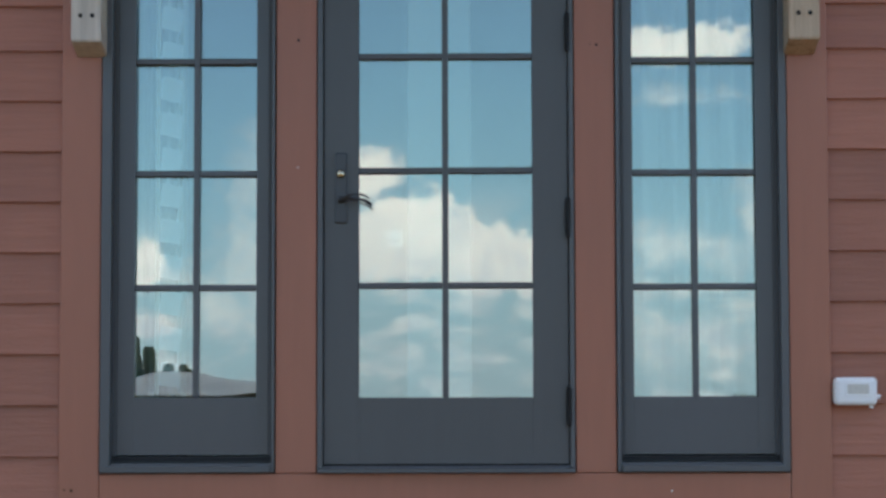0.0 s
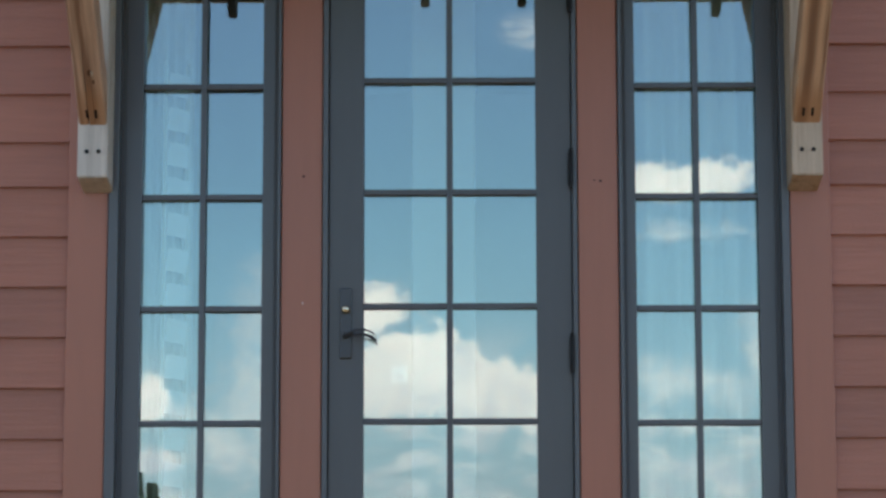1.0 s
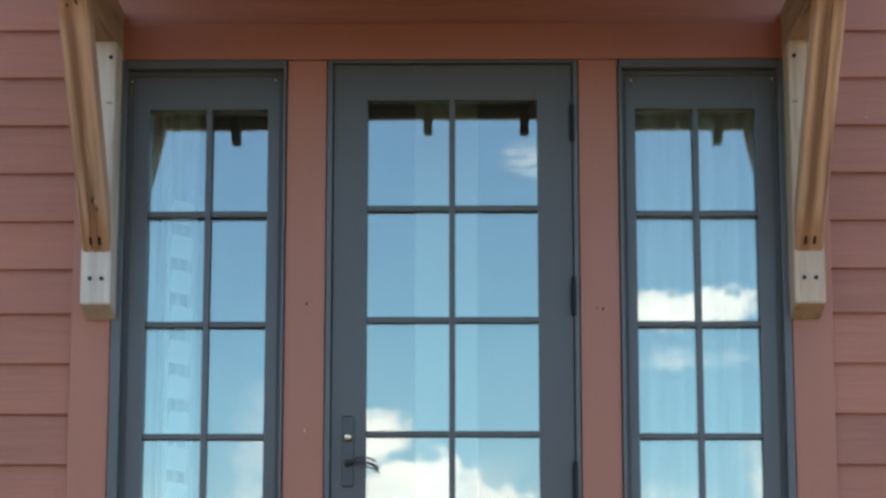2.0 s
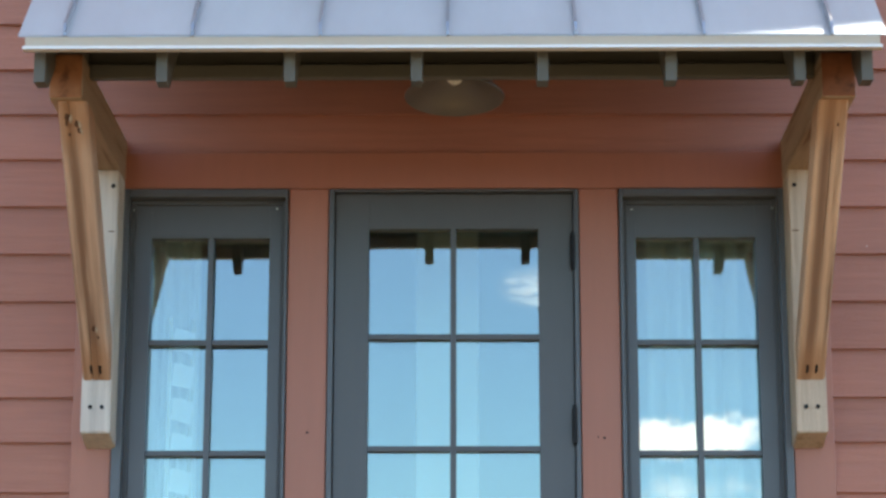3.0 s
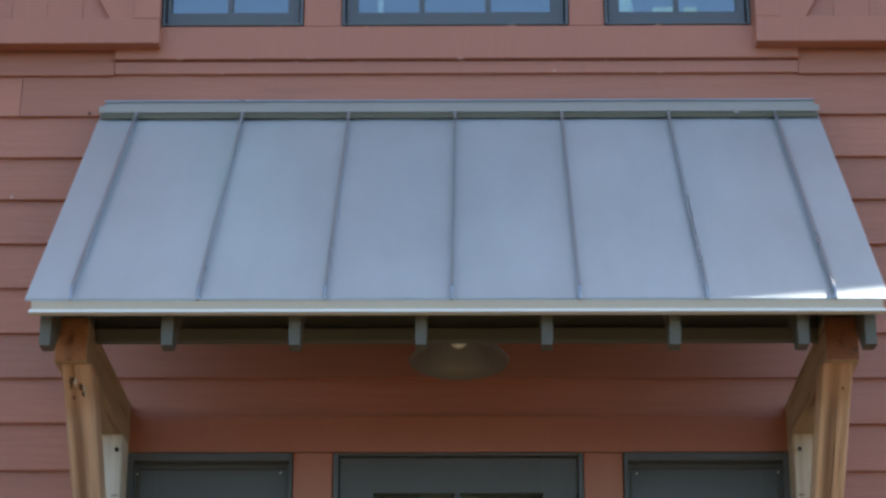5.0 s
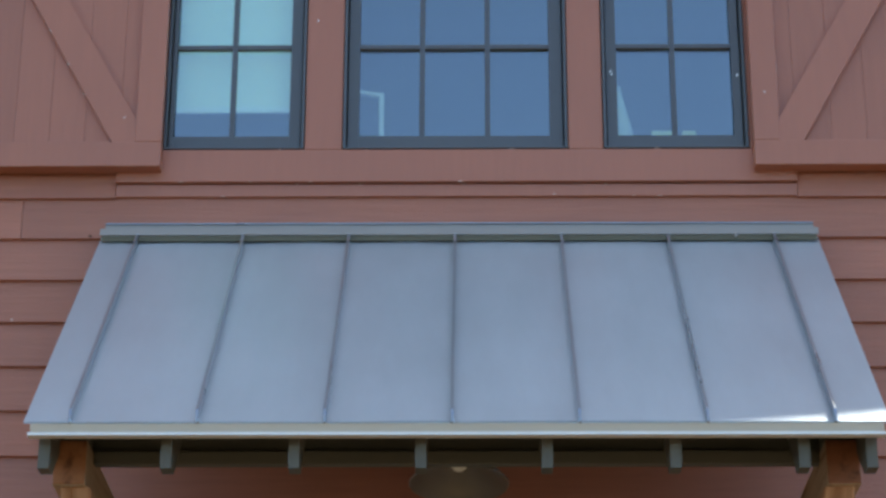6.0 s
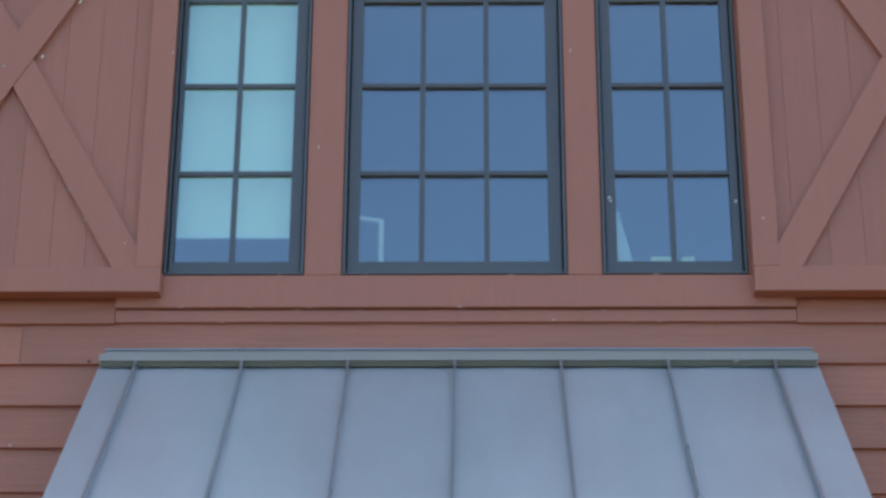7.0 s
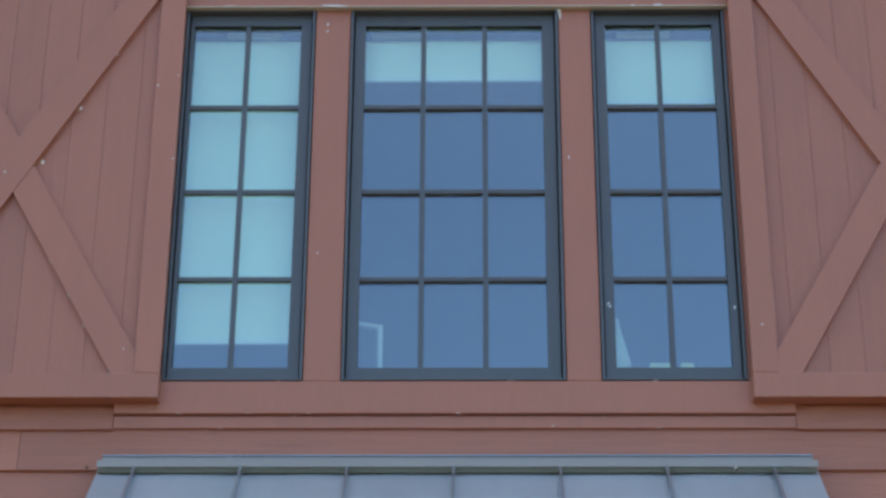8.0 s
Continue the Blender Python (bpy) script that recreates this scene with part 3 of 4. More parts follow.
upper_window("window_3", (-1.239, -0.675, 5.562, 7.366), (-1.206, -0.739, 5.634, 7.304), [-0.970], "slate-grey upper window, eight panes, white blind drawn down")
upper_window("window_4", (-0.520, 0.382, 5.562, 7.366), (-0.457, 0.312, 5.634, 7.302), [-0.203, 0.062], "wide slate-grey upper window with twelve panes, blind half raised")
win_right = upper_window("window_5", (0.526, 1.106, 5.562, 7.366), (0.587, 1.054, 5.634, 7.306), [0.8155], "slate-grey upper window with eight panes, blind raised")
for x, z, r in ((0.5615, 5.924, 0.007), (0.567, 5.910, 0.006), (1.0745, 5.903, 0.006), (1.0775, 5.910, 0.005)):
    bm = B()
    bmesh.ops.create_icosphere(bm, subdivisions=1, radius=r, matrix=Matrix.Translation((x, WALL + 0.002, z)) @ Matrix.Rotation(0.6 if x < 1 else -0.7, 4, "Y") @ Matrix.Diagonal((0.5, 0.2, 1.2, 1)))
    part("paint_fleck", bm, M_PLASTIC, win_right, "white fleck of paint")

# ---- awning ----
EAVE_Y, EAVE_Z, TOP_Y, TOP_Z = 7.02, 3.968, 8.225, 5.158
AX0, AX1 = -1.452, 1.343
RISE = math.atan2(TOP_Z - EAVE_Z, TOP_Y - EAVE_Y)


def on_roof(y, lift=0.0):
    return (y - lift * math.sin(RISE), EAVE_Z + (y - EAVE_Y) * math.tan(RISE) + lift * math.cos(RISE))


awning = thing("awning_roof", "standing-seam galvanized metal awning over the door", "awning")
SEAMS = [-0.067 + 0.4117 * k for k in range(-3, 4)]
edges = [AX0, *SEAMS, AX1]
for a, b in zip(edges, edges[1:]):
    bm = B()
    lo, hi = on_roof(EAVE_Y), on_roof(TOP_Y + 0.07)
    lo2, hi2 = on_roof(EAVE_Y, -0.005), on_roof(TOP_Y + 0.07, -0.005)
    steps = 14
    top = [[bm.verts.new((a + (b - a) * i / 6, lo[0] + (hi[0] - lo[0]) * j / steps, lo[1] + (hi[1] - lo[1]) * j / steps + 0.0024 * min(1.0, j / 2) * math.sin(math.pi * i / 6) + 0.0004 * math.sin(i * 1.05) * math.sin(j * 0.7 + a * 5))) for j in range(steps + 1)] for i in range(7)]
    for i in range(6):
        for j in range(steps):
            bm.faces.new((top[i][j], top[i + 1][j], top[i + 1][j + 1], top[i][j + 1]))
    prism(bm, [lo2, hi2, (hi2[0], hi2[1] + 0.004), (lo2[0], lo2[1] + 0.004)], "x", a + 0.001, b - 0.001)
    part("roof_pan", bm, M_ROOF, awning, smooth=False)
for x in SEAMS:
    # upright fold with a folded top, bent down over the eave at its lower end
    a, b = on_roof(EAVE_Y + 0.002), on_roof(TOP_Y + 0.005)
    a2, a3, b2 = on_roof(EAVE_Y + 0.004, 0.014), on_roof(EAVE_Y + 0.018, 0.030), on_roof(TOP_Y + 0.005, 0.030)
    bm = prism(B(), [a, b, b2, a3, a2], "x", x - 0.003, x + 0.003)
    prism(bm, [on_roof(EAVE_Y + 0.012, 0.021), on_roof(TOP_Y, 0.021), on_roof(TOP_Y, 0.032), on_roof(EAVE_Y + 0.022, 0.032)], "x", x - 0.0055, x + 0.0042)
    seam = part("standing_seam", bm, M_SEAM, awning)
    part("seam_tip", box(B(), x - 0.007, x + 0.007, EAVE_Y - 0.004, EAVE_Y + 0.010, EAVE_Z - 0.004, EAVE_Z + 0.014, 0.004), M_SEAM, seam, "folded end of the seam")
# eave trim and wall flashing
part("drip_edge", prism(B(), [(EAVE_Y + 0.012, 3.932), (EAVE_Y + 0.03, 3.932), (EAVE_Y + 0.03, 3.968), (EAVE_Y + 0.004, 3.964)], "x", -1.430, 1.322), M_DRIP, awning, "cream metal drip edge")
part("drip_lip", prism(B(), [(EAVE_Y - 0.004, 3.922), (EAVE_Y + 0.03, 3.922), (EAVE_Y + 0.03, 3.933), (EAVE_Y - 0.002, 3.933)], "x", -1.436, 1.328), M_LIP, awning, "white lower lip of the drip edge")
part("wall_flashing", prism(B(), [(TOP_Y - 0.064, TOP_Z - 0.022), (TOP_Y - 0.060, TOP_Z - 0.022), (TOP_Y - 0.054, TOP_Z + 0.004), (WALL - 0.012, TOP_Z + 0.040), (WALL - 0.012, TOP_Z + 0.080), (WALL - 0.018, TOP_Z + 0.080), (WALL - 0.022, TOP_Z + 0.046), (TOP_Y - 0.060, TOP_Z + 0.008)], "x", AX0 + 0.003, AX1 - 0.003), M_FLASH, awning, "folded metal flashing")
part("flashing_lip", prism(B(), [(WALL - 0.024, TOP_Z + 0.077), (WALL - 0.010, TOP_Z + 0.077), (WALL - 0.010, TOP_Z + 0.084), (WALL - 0.024, TOP_Z + 0.081)], "x", AX0 + 0.004, AX1 - 0.004), M_SEAM, awning)
part("flashing_hem", prism(B(), [(TOP_Y - 0.058, TOP_Z - 0.045), (TOP_Y - 0.052, TOP_Z - 0.045), (TOP_Y - 0.052, TOP_Z - 0.023), (TOP_Y - 0.060, TOP_Z - 0.023)], "x", AX0 + 0.010, AX1 - 0.010), M_HEM, awning, "dull olive folded hem")
part("sealant_blob", turned(B(), [(0.0005, 0.012), (0.009, 0.009), (0.012, 0.0), (0.008, -0.008), (0.0005, -0.010)], 12, (1.019, TOP_Y - 0.062, TOP_Z - 0.028)), M_FLASH, awning, "grey blob of sealant", True)
# deck boards and rafters below the metal
deck0, deck1, deck2, deck3 = on_roof(EAVE_Y + 0.05, -0.008), on_roof(TOP_Y + 0.07, -0.008), on_roof(TOP_Y + 0.07, -0.028), on_roof(EAVE_Y + 0.05, -0.028)
part("roof_deck", prism(B(), [deck0, deck1, deck2, deck3], "x", AX0 + 0.02, AX1 - 0.02), M_GREY, awning)
RAFTERS = [-1.392, -0.995, -0.580, -0.169, 0.240, 0.655, 1.070, 1.288]
for x in RAFTERS:
    tail = 7.09
    t0, t1 = on_roof(tail, -0.030), on_roof(TOP_Y + 0.07, -0.030)
    b1 = on_roof(TOP_Y + 0.07, -0.170)
    bm = prism(B(), [(tail, t0[1]), (t1[0], t1[1]), (b1[0], b1[1]), (tail + 0.075, 3.838), (tail, 3.835)], "x", x - 0.0180, x + 0.0180)
    part("rafter", bm, M_GREY, awning)
part("nailer", box(B(), -1.282, 1.166, 7.40, 7.438, 3.951, 3.997, 0.003), M_GREY, awning)
part("soffit_plate", box(B(), -1.372, 1.268, 7.442, 7.46, 3.985, 4.085, 0.0), M_GREY, awning)
for a, b in zip(RAFTERS, RAFTERS[1:]):
    part("blocking", box(B(), a + 0.019, b - 0.019, 7.462, 7.490, 3.99, 4.30, 0.002), M_GREY, awning)

# ---- timber brackets ----


def bracket(x0, x1, label, knot, knots, splay):
    br = thing("timber_bracket", label, "bracket", "awning brackets")
    post_y = 8.13
    bm = prism(B(), [(post_y, 2.861), (WALL - 0.024, 2.824), (WALL - 0.024, 3.836), (post_y, 3.836)], "x", x0, x1)
    bmesh.ops.bevel(bm, geom=list(bm.edges), offset=0.004, segments=2, affect="EDGES")
    post = part("post", bm, M_WOOD_PALE if x0 < 0 else M_WOOD_TAN, br, "bleached fir post")
    beam = box(B(), x0 - 0.001, x1 + 0.001, 7.274, WALL - 0.012, 3.837, 3.992, 0.005)
    part("outrigger", beam, M_WOOD_BEAM, br, "brown fir beam")
    part("beam_end", box(B(), x0 + 0.001, x1 - 0.001, 7.269, 7.2735, 3.840, 3.989, 0.002), M_WOOD_END_WARM if x0 < 0 else M_WOOD_END, br, "dark stained end grain")
    c = (x0 + x1) / 2
    w = 0.050
    # brace with lengthwise checks in its face, cut square to the post and to the beam
    low, high = Vector((post_y, 3.050)), Vector((7.296, 3.8365))
    along = (high - low).normalized()
    deep = Vector((along.y, -along.x))
    section = [(-w + 0.006, 0.0), (knot - 0.003, 0.0), (knot, 0.010), (knot + 0.002, 0.0), (knot + 0.020, 0.0), (knot + 0.0212, 0.005), (knot + 0.0225, 0.0), (w - 0.006, 0.0), (w, 0.006), (w, 0.105), (-w, 0.105), (-w, 0.006)]
    bm = B()
    rnd_ = random.Random(int(900 + 100 * c))
    steps, loops, drift = 18, [], 0.0
    for j in range(steps + 1):
        f = j / steps
        drift = 0.75 * drift + rnd_.uniform(-0.0022, 0.0022)
        open_ = max(0.0, 0.75 * math.sin(3.0 + 5.5 * f + c) + rnd_.uniform(-0.2, 0.6))
        loop = []
        for k, (px, depth_) in enumerate(section):
            if 1 <= k <= 3:
                px, depth_ = knot + drift + (px - knot) * open_, depth_ * open_
            elif 4 <= k <= 6:
                px, depth_ = px - 0.6 * drift, depth_ * max(0.0, open_ - 0.3)
            p = low + deep * depth_
            q0 = Vector((post_y, p.y + along.y * (post_y - p.x) / along.x))
            q1 = Vector((p.x + along.x * (3.8365 - p.y) / along.y, 3.8365))
            q = q0.lerp(q1, f)
            loop.append(bm.verts.new((c + px + splay * f, q.x, q.y)))
        loops.append(loop)
    bm.faces.new(loops[0]), bm.faces.new(loops[-1][::-1])
    for la, lb in zip(loops, loops[1:]):
        for k in range(len(section)):
            m = (k + 1) % len(section)
            bm.faces.new((la[m], la[k], lb[k], lb[m]))
    bmesh.ops.recalc_face_normals(bm, faces=bm.faces)
    brace = part("brace", bm, M_WOOD_DARK if c < 0 else M_WOOD_WARM, br, "diagonal fir brace with long checks")
    for s in (-0.020, 0.022):
        part("bolt", tube(B(), [(c + s, post_y - 0.004, 2.953), (c + s, post_y + 0.01, 2.953)], 0.008, 12), M_BLACK, post, "black bolt head")
    side = 0.034 if c < 0 else -0.034
    part("bolt", tube(B(), [(c + side, post_y - 0.004, 3.775), (c + side, post_y + 0.01, 3.775)], 0.008, 12), M_BLACK, post, "black bolt head")
    part("crack", box(B(), c + side - 0.012, c + side + 0.010, post_y - 0.0008, post_y + 0.002, 3.601, 3.605), M_KNOT, post, "short dark crack")
    for s in (-0.016, 0.016):
        z = 3.092
        y = post_y - (z - 3.050) / (3.8365 - 3.050) * (post_y - 7.296)
        part("screw_hole", tube(B(), [(c + s, y - 0.003, z + 0.003), (c + s, y + 0.02, z - 0.02)], 0.0046, 10), M_BLACK, brace)
    for kx, kz, kr in knots:
        ky = post_y - (kz - 3.050) / (3.8365 - 3.050) * (post_y - 7.296)
        slide = splay * (kz - 3.050) / (3.8365 - 3.050)
        bm = B()
        bmesh.ops.create_icosphere(bm, subdivisions=2, radius=kr, matrix=Matrix.Diagonal((0.8, 1.5, 0.28, 1)))
        for vert in bm.verts:
            vert.co *= rnd_.uniform(0.72, 1.25)
        part("knot", bm, M_KNOT, brace, "dark knot in the wood").matrix_local = pose(c + kx + slide, ky, kz, 137, 0, rnd_.uniform(-14, 14))
        if kr > 0.0075:
            # torn pale fibre beside the knot
            bm = B()
            bmesh.ops.create_icosphere(bm, subdivisions=2, radius=kr, matrix=Matrix.Diagonal((0.45, 1.4, 0.5, 1)))
            for vert in bm.verts:
                vert.co *= rnd_.uniform(0.75, 1.3)
            part("torn_fibre", bm, M_WOOD_TAN, brace, "torn pale wood fibre").matrix_local = pose(c + kx + slide + kr * 1.1, ky, kz - kr * 0.5, 137, 0, rnd_.uniform(-25, 25))
    # made-up block that keeps the bright slit over the beam dark
    part("packer", box(B(), x0 + 0.006, x1 - 0.006, 7.30, 7.44, 3.9925, 4.055, 0.002), M_GREY, br, "added grey block hiding the slit over the beam")
    return br


bracket(-1.392, -1.284, "weathered timber bracket, pale post and brown brace", -0.012, ((-0.020, 3.792, 0.011), (-0.024, 3.776, 0.006), (0.010, 3.776, 0.010), (0.016, 3.758, 0.008), (-0.016, 3.748, 0.006), (0.006, 3.205, 0.009), (0.018, 3.178, 0.006)), 0.018)
bracket(1.168, 1.279, "weathered timber bracket with pale checked post", 0.004, ((0.020, 3.770, 0.005),), -0.013)

# ---- lamp under the awning ----
lamp = thing("barn_lamp", "dark bronze barn lamp with a wide round shade", "lamp")
LX, LY, LZ = -0.050, 7.80, 4.006
shade = part("shade", turned(B(), [(0.176, 0.0), (0.178, 0.004), (0.150, 0.036), (0.095, 0.075), (0.05, 0.098), (0.045, 0.13), (0.001, 0.135), (0.001, 0.131), (0.041, 0.127), (0.046, 0.095), (0.092, 0.071), (0.146, 0.032), (0.173, 0.001), (0.176, 0.0)], 56), M_SHADE, lamp, smooth=True)
part("bulb", turned(B(), [(0.0005, 0.052), (0.016, 0.055), (0.027, 0.066), (0.030, 0.078), (0.024, 0.096), (0.016, 0.126)], 28), M_BULB, shade, "white frosted bulb", True)
shade.matrix_local = pose(LX, LY, LZ, -5, 0, 0)
part("stem", tube(B(), [(LX, LY, LZ + 0.13), (LX, LY, LZ + 0.20), (LX, LY + 0.05, LZ + 0.26), (LX, LY + 0.15, LZ + 0.285), (LX, LY + 0.30, LZ + 0.302), (LX, WALL - 0.05, LZ + 0.31)], 0.011, 12), M_SHADE, lamp, smooth=True)
part("canopy", tube(B(), [(LX, WALL - 0.06, LZ + 0.31), (LX, WALL - 0.012, LZ + 0.31)], 0.042, 24), M_SHADE, lamp)

# ---- shutters ----


def shutter(side, inner, label):
    """A large barn shutter with planks, stiles, rails and a cross of boards. side: +1 to the right of the windows."""
    sh = thing("shutter", label, "shutter", "barn shutters")
    wide, z0, z1 = 1.335, 5.460, 7.63
    ya, yb = WALL - 0.085, WALL - 0.016
    def X(d):
        return inner + side * d
    def span(d0, d1):
        return min(X(d0), X(d1)), max(X(d0), X(d1))
    count = 9
    for k in range(count):
        a, b = span(0.03 + (wide - 0.06) * k / count + 0.0004, 0.03 + (wide - 0.06) * (k + 1) / count - 0.0004)
        part("plank", box(B(), a, b, ya + 0.028, yb, z0 + 0.02, z1 - 0.02, 0.0013), M_SIDING_V, sh)
    for d in (0.0, wide - 0.105):
        a, b = span(d, d + 0.105)
        part("stile", box(B(), a, b, ya, ya + 0.0275, z0 + 0.1085, z1 - 0.1085, 0.003), M_TRIM, sh)
    if side > 0:
        # bead of caulk along the stile, thicker in places
        bm = B()
        rnd_ = random.Random(12)
        points = [(X(0.1065) + rnd_.uniform(-0.001, 0.001), ya + 0.0265, z0 + 0.115 + (z1 - z0 - 0.23) * k / 40) for k in range(41)]
        tube(bm, points, [rnd_.uniform(0.0012, 0.0036) for _ in points], 6)
        part("caulk_bead", bm, M_CAULK, sh, "pale bead of caulk")
    a, b = span(0, wide)
    part("rail", box(B(), a, b, ya - 0.001, yb, z0, z0 + 0.108, 0.003), M_TRIM, sh)
    part("rail", box(B(), a, b, ya - 0.001, yb, z1 - 0.108, z1, 0.003), M_TRIM, sh)
    cx, cz = X(wide / 2), (z0 + z1) / 2
    hx, hz = wide / 2 - 0.105, (z1 - z0) / 2 - 0.108
    for s, lift in ((1, 0.0), (-1, 0.0)):
        ang = math.atan2(hz, hx)
        w = 0.05
        ex, ez = w / math.sin(ang), w / math.cos(ang)
        # board from corner to corner, its ends cut to the rails
        line = [(cx - hx, cz - s * hz), (cx - hx + ex * 1.6, cz - s * hz), (cx + hx, cz + s * (hz - ez * 1.0)), (cx + hx, cz + s * hz), (cx + hx - ex * 1.6, cz + s * hz), (cx - hx, cz - s * (hz - ez * 1.0))]
        part("cross_board", prism(B(), line, "y", ya + 0.003 + (0.0035 if s < 0 else 0.0), ya + 0.0275), M_TRIM, sh)
    return sh


M_SIDING_V = material("red_plank_paint", RED, 0.42, vary=0.18, grain=(40, 20, 2.5), bump=0.3, fine=180, spec=0.6, by_object=0.10)
shutter(-1, -1.239, "red-brown barn shutter of planks with crossed boards")
shutter(1, 1.119, "red-brown barn shutter of planks with crossed boards")

# flecks of bare wood and filler along the board edges of one shutter
rnd = random.Random(21)
flaked = [ob for ob in bpy.data.objects if ob.name.startswith("shutter")][0]
for x, z, r in ((-1.519, 7.095, 5), (-1.655, 6.822, 8), (-1.793, 6.553, 8), (-1.948, 6.506, 6), (-1.633, 5.919, 5), (-1.391, 5.676, 4), (-1.717, 6.073, 4), (-1.56, 5.781, 4), (-1.334, 6.938, 6), (-1.250, 6.987, 5), (-1.247, 6.57, 5), (-1.244, 5.468, 4)):
    bm = B()
    bmesh.ops.create_icosphere(bm, subdivisions=1, radius=0.001 * r, matrix=Matrix.Translation((x, WALL - 0.0845, z)) @ Matrix.Rotation(rnd.uniform(-0.9, 0.9), 4, "Y") @ Matrix.Diagonal((0.8, 0.45, 1.35, 1)))
    part("bare_fleck", bm, M_WOOD_PALE, flaked, "pale fleck of bare wood")

# ---- floodlight box on the siding ----
unit = thing("sensor_box", "small white plastic outdoor box with a clear lens", "outdoor box")
part("housing", box(B(), 1.330, 1.482, WALL - 0.065, WALL - 0.006, 1.558, 1.658, 0.014), M_PLASTIC, unit)
part("bezel", ring(B(), (1.366, 1.458, 1.590, 1.640), (1.374, 1.450, 1.598, 1.632), WALL - 0.068, WALL - 0.062, 0.001), M_PLASTIC, unit)
part("lens", box(B(), 1.374, 1.450, WALL - 0.0668, WALL - 0.060, 1.598, 1.632), M_LENS, unit, "greyish clear lens")
part("knob", tube(B(), [(1.478, WALL - 0.045, 1.590), (1.494, WALL - 0.045, 1.588)], 0.008, 12), M_PLASTIC, unit)
part("spigot", tube(B(), [(1.462, WALL - 0.04, 1.562), (1.462, WALL - 0.04, 1.548)], 0.008, 12), M_PLASTIC, unit)
for k in range(4):
    part("vent_slot", box(B(), 1.3285, 1.332, WALL - 0.055, WALL - 0.02, 1.584 + 0.016 * k, 1.589 + 0.016 * k), M_LENS, unit)

# ---- behind the glass ----


def curtain(x0, x1, z0, z1, y, folds, depth, label):
    bm = B()
    n = folds * 10
    rows_ = []
    for j, z in enumerate((z0, (z0 + z1) / 2, z1)):
        rows_.append([bm.verts.new((x0 + (x1 - x0) * i / n, y + depth * math.sin(2 * math.pi * folds * i / n + 0.5 * math.sin(i * 0.37)) * (0.8 + 0.2 * j), z)) for i in range(n + 1)])
    for a, b in zip(rows_, rows_[1:]):
        for i in range(n):
            bm.faces.new((a[i], a[i + 1], b[i + 1], b[i]))
    bmesh.ops.solidify(bm, geom=bm.faces, thickness=0.004)
    return tagged(part("curtain", bm, M_CURTAIN, smooth=True), label, "curtain", "curtains")


curtain(-1.255, -1.020, 1.31, 3.95, 8.52, 4, 0.022, "white linen curtain hanging in folds beside the window")
curtain(0.60, 1.15, 1.31, 3.95, 8.51, 5, 0.045, "white linen curtain hanging in folds across the window")

# invented slats, standing in for a pale ladder pattern of unknown origin
screen = thing("pale_slat_stack", "made-up stack of pale slats behind the sidelight window", "screen")
for k in range(14):
    slat = part("slat", box(B(), -0.045, 0.045, -0.004, 0.004, 0.0, 0.088, 0.002), M_PILLAR, screen)
    slat.matrix_local = pose(-1.075, 8.455, 1.50 + 0.132 * k, 0, 6, 38)
for d in (-0.048, 0.048):
    post_ = part("upright", box(B(), d - 0.008, d + 0.008, 0.004, 0.010, -0.17, 1.85, 0.001), M_WALL_IN, screen)
    post_.matrix_local = pose(-1.075, 8.455, 1.50, 0, 0, 38)


def blind(x0, x1, z_low, label):
    bl = thing("roller_blind", label, "blind", "roller blinds")
    y = WALL + 0.09
    part("fabric", box(B(), x0, x1, y, y + 0.003, z_low, 7.272), M_BLIND, bl)
    part("bottom_bar", box(B(), x0, x1, y - 0.004, y + 0.008, z_low - 0.010, z_low + 0.016, 0.003), M_PLASTIC, bl, "white hem bar")
    part("cassette", box(B(), x0, x1, y + 0.035, y + 0.10, 7.285, 7.40, 0.004), M_STOP, bl, "slate headrail of the blind")
    part("roller", tube(B(), [(x0, y + 0.03, 7.272), (x1, y + 0.03, 7.272)], 0.025, 16), M_BLIND, bl)
    return bl


blind(-1.215, -0.695, 5.793, "white roller blind drawn nearly to the sill")
blind(-0.49, 0.35, 7.077, "white roller blind mostly raised")
blind(0.56, 1.08, 6.957, "white roller blind mostly raised")

for x0, x1 in ((-1.072, -0.838), (-0.440, -0.205), (0.646, 0.880)):
    tagged(part("valance_clip", box(B(), x0, x1, 8.405, 8.424, 7.312, 7.344, 0.003), M_PAPER), "white valance strip above the roller blind", "valance", "valances")

frame_ob = thing("picture_frame", "empty white picture frame standing inside the upper window", "frame")
part("frame_border", ring(B(), (-0.26, 0.0, 0.0, 0.308), (-0.24, -0.020, 0.02, 0.290), -0.01, 0.01, 0.002), M_PAPER, frame_ob).matrix_local = pose(-0.366, 8.468, 5.600, 0, 0, 20)
for x0, x1 in ((0.732, 0.826), (0.858, 0.912)):
    tagged(part("card", box(B(), x0, x1, 8.43, 8.46, 5.575, 5.718, 0.002), M_YELLOW), "pale yellow card box on the inner sill", "box", "cards on the sill")
bm = B()
rnd = random.Random(4)
for k in range(60):
    h = rnd.random()
    r = 0.045 * (1 - h) + 0.005
    a = rnd.random() * 6.28
    bmesh.ops.create_icosphere(bm, subdivisions=1, radius=0.004 + 0.004 * rnd.random(), matrix=Matrix.Translation((0.602 + 1.25 * r * math.cos(a), 8.455 + r * math.sin(a), 5.605 + 0.33 * h)))
orn = thing("ornament_cone", "small pale glittering cone ornament inside the window", "ornament")
tagged(part("beads", bm, M_PAPER, orn), kind="stuff")
part("core", turned(B(), [(0.050, 0.0), (0.056, 0.12), (0.030, 0.23), (0.003, 0.335)], 16, (0.602, 8.455, 5.600)), M_PAPER, orn)
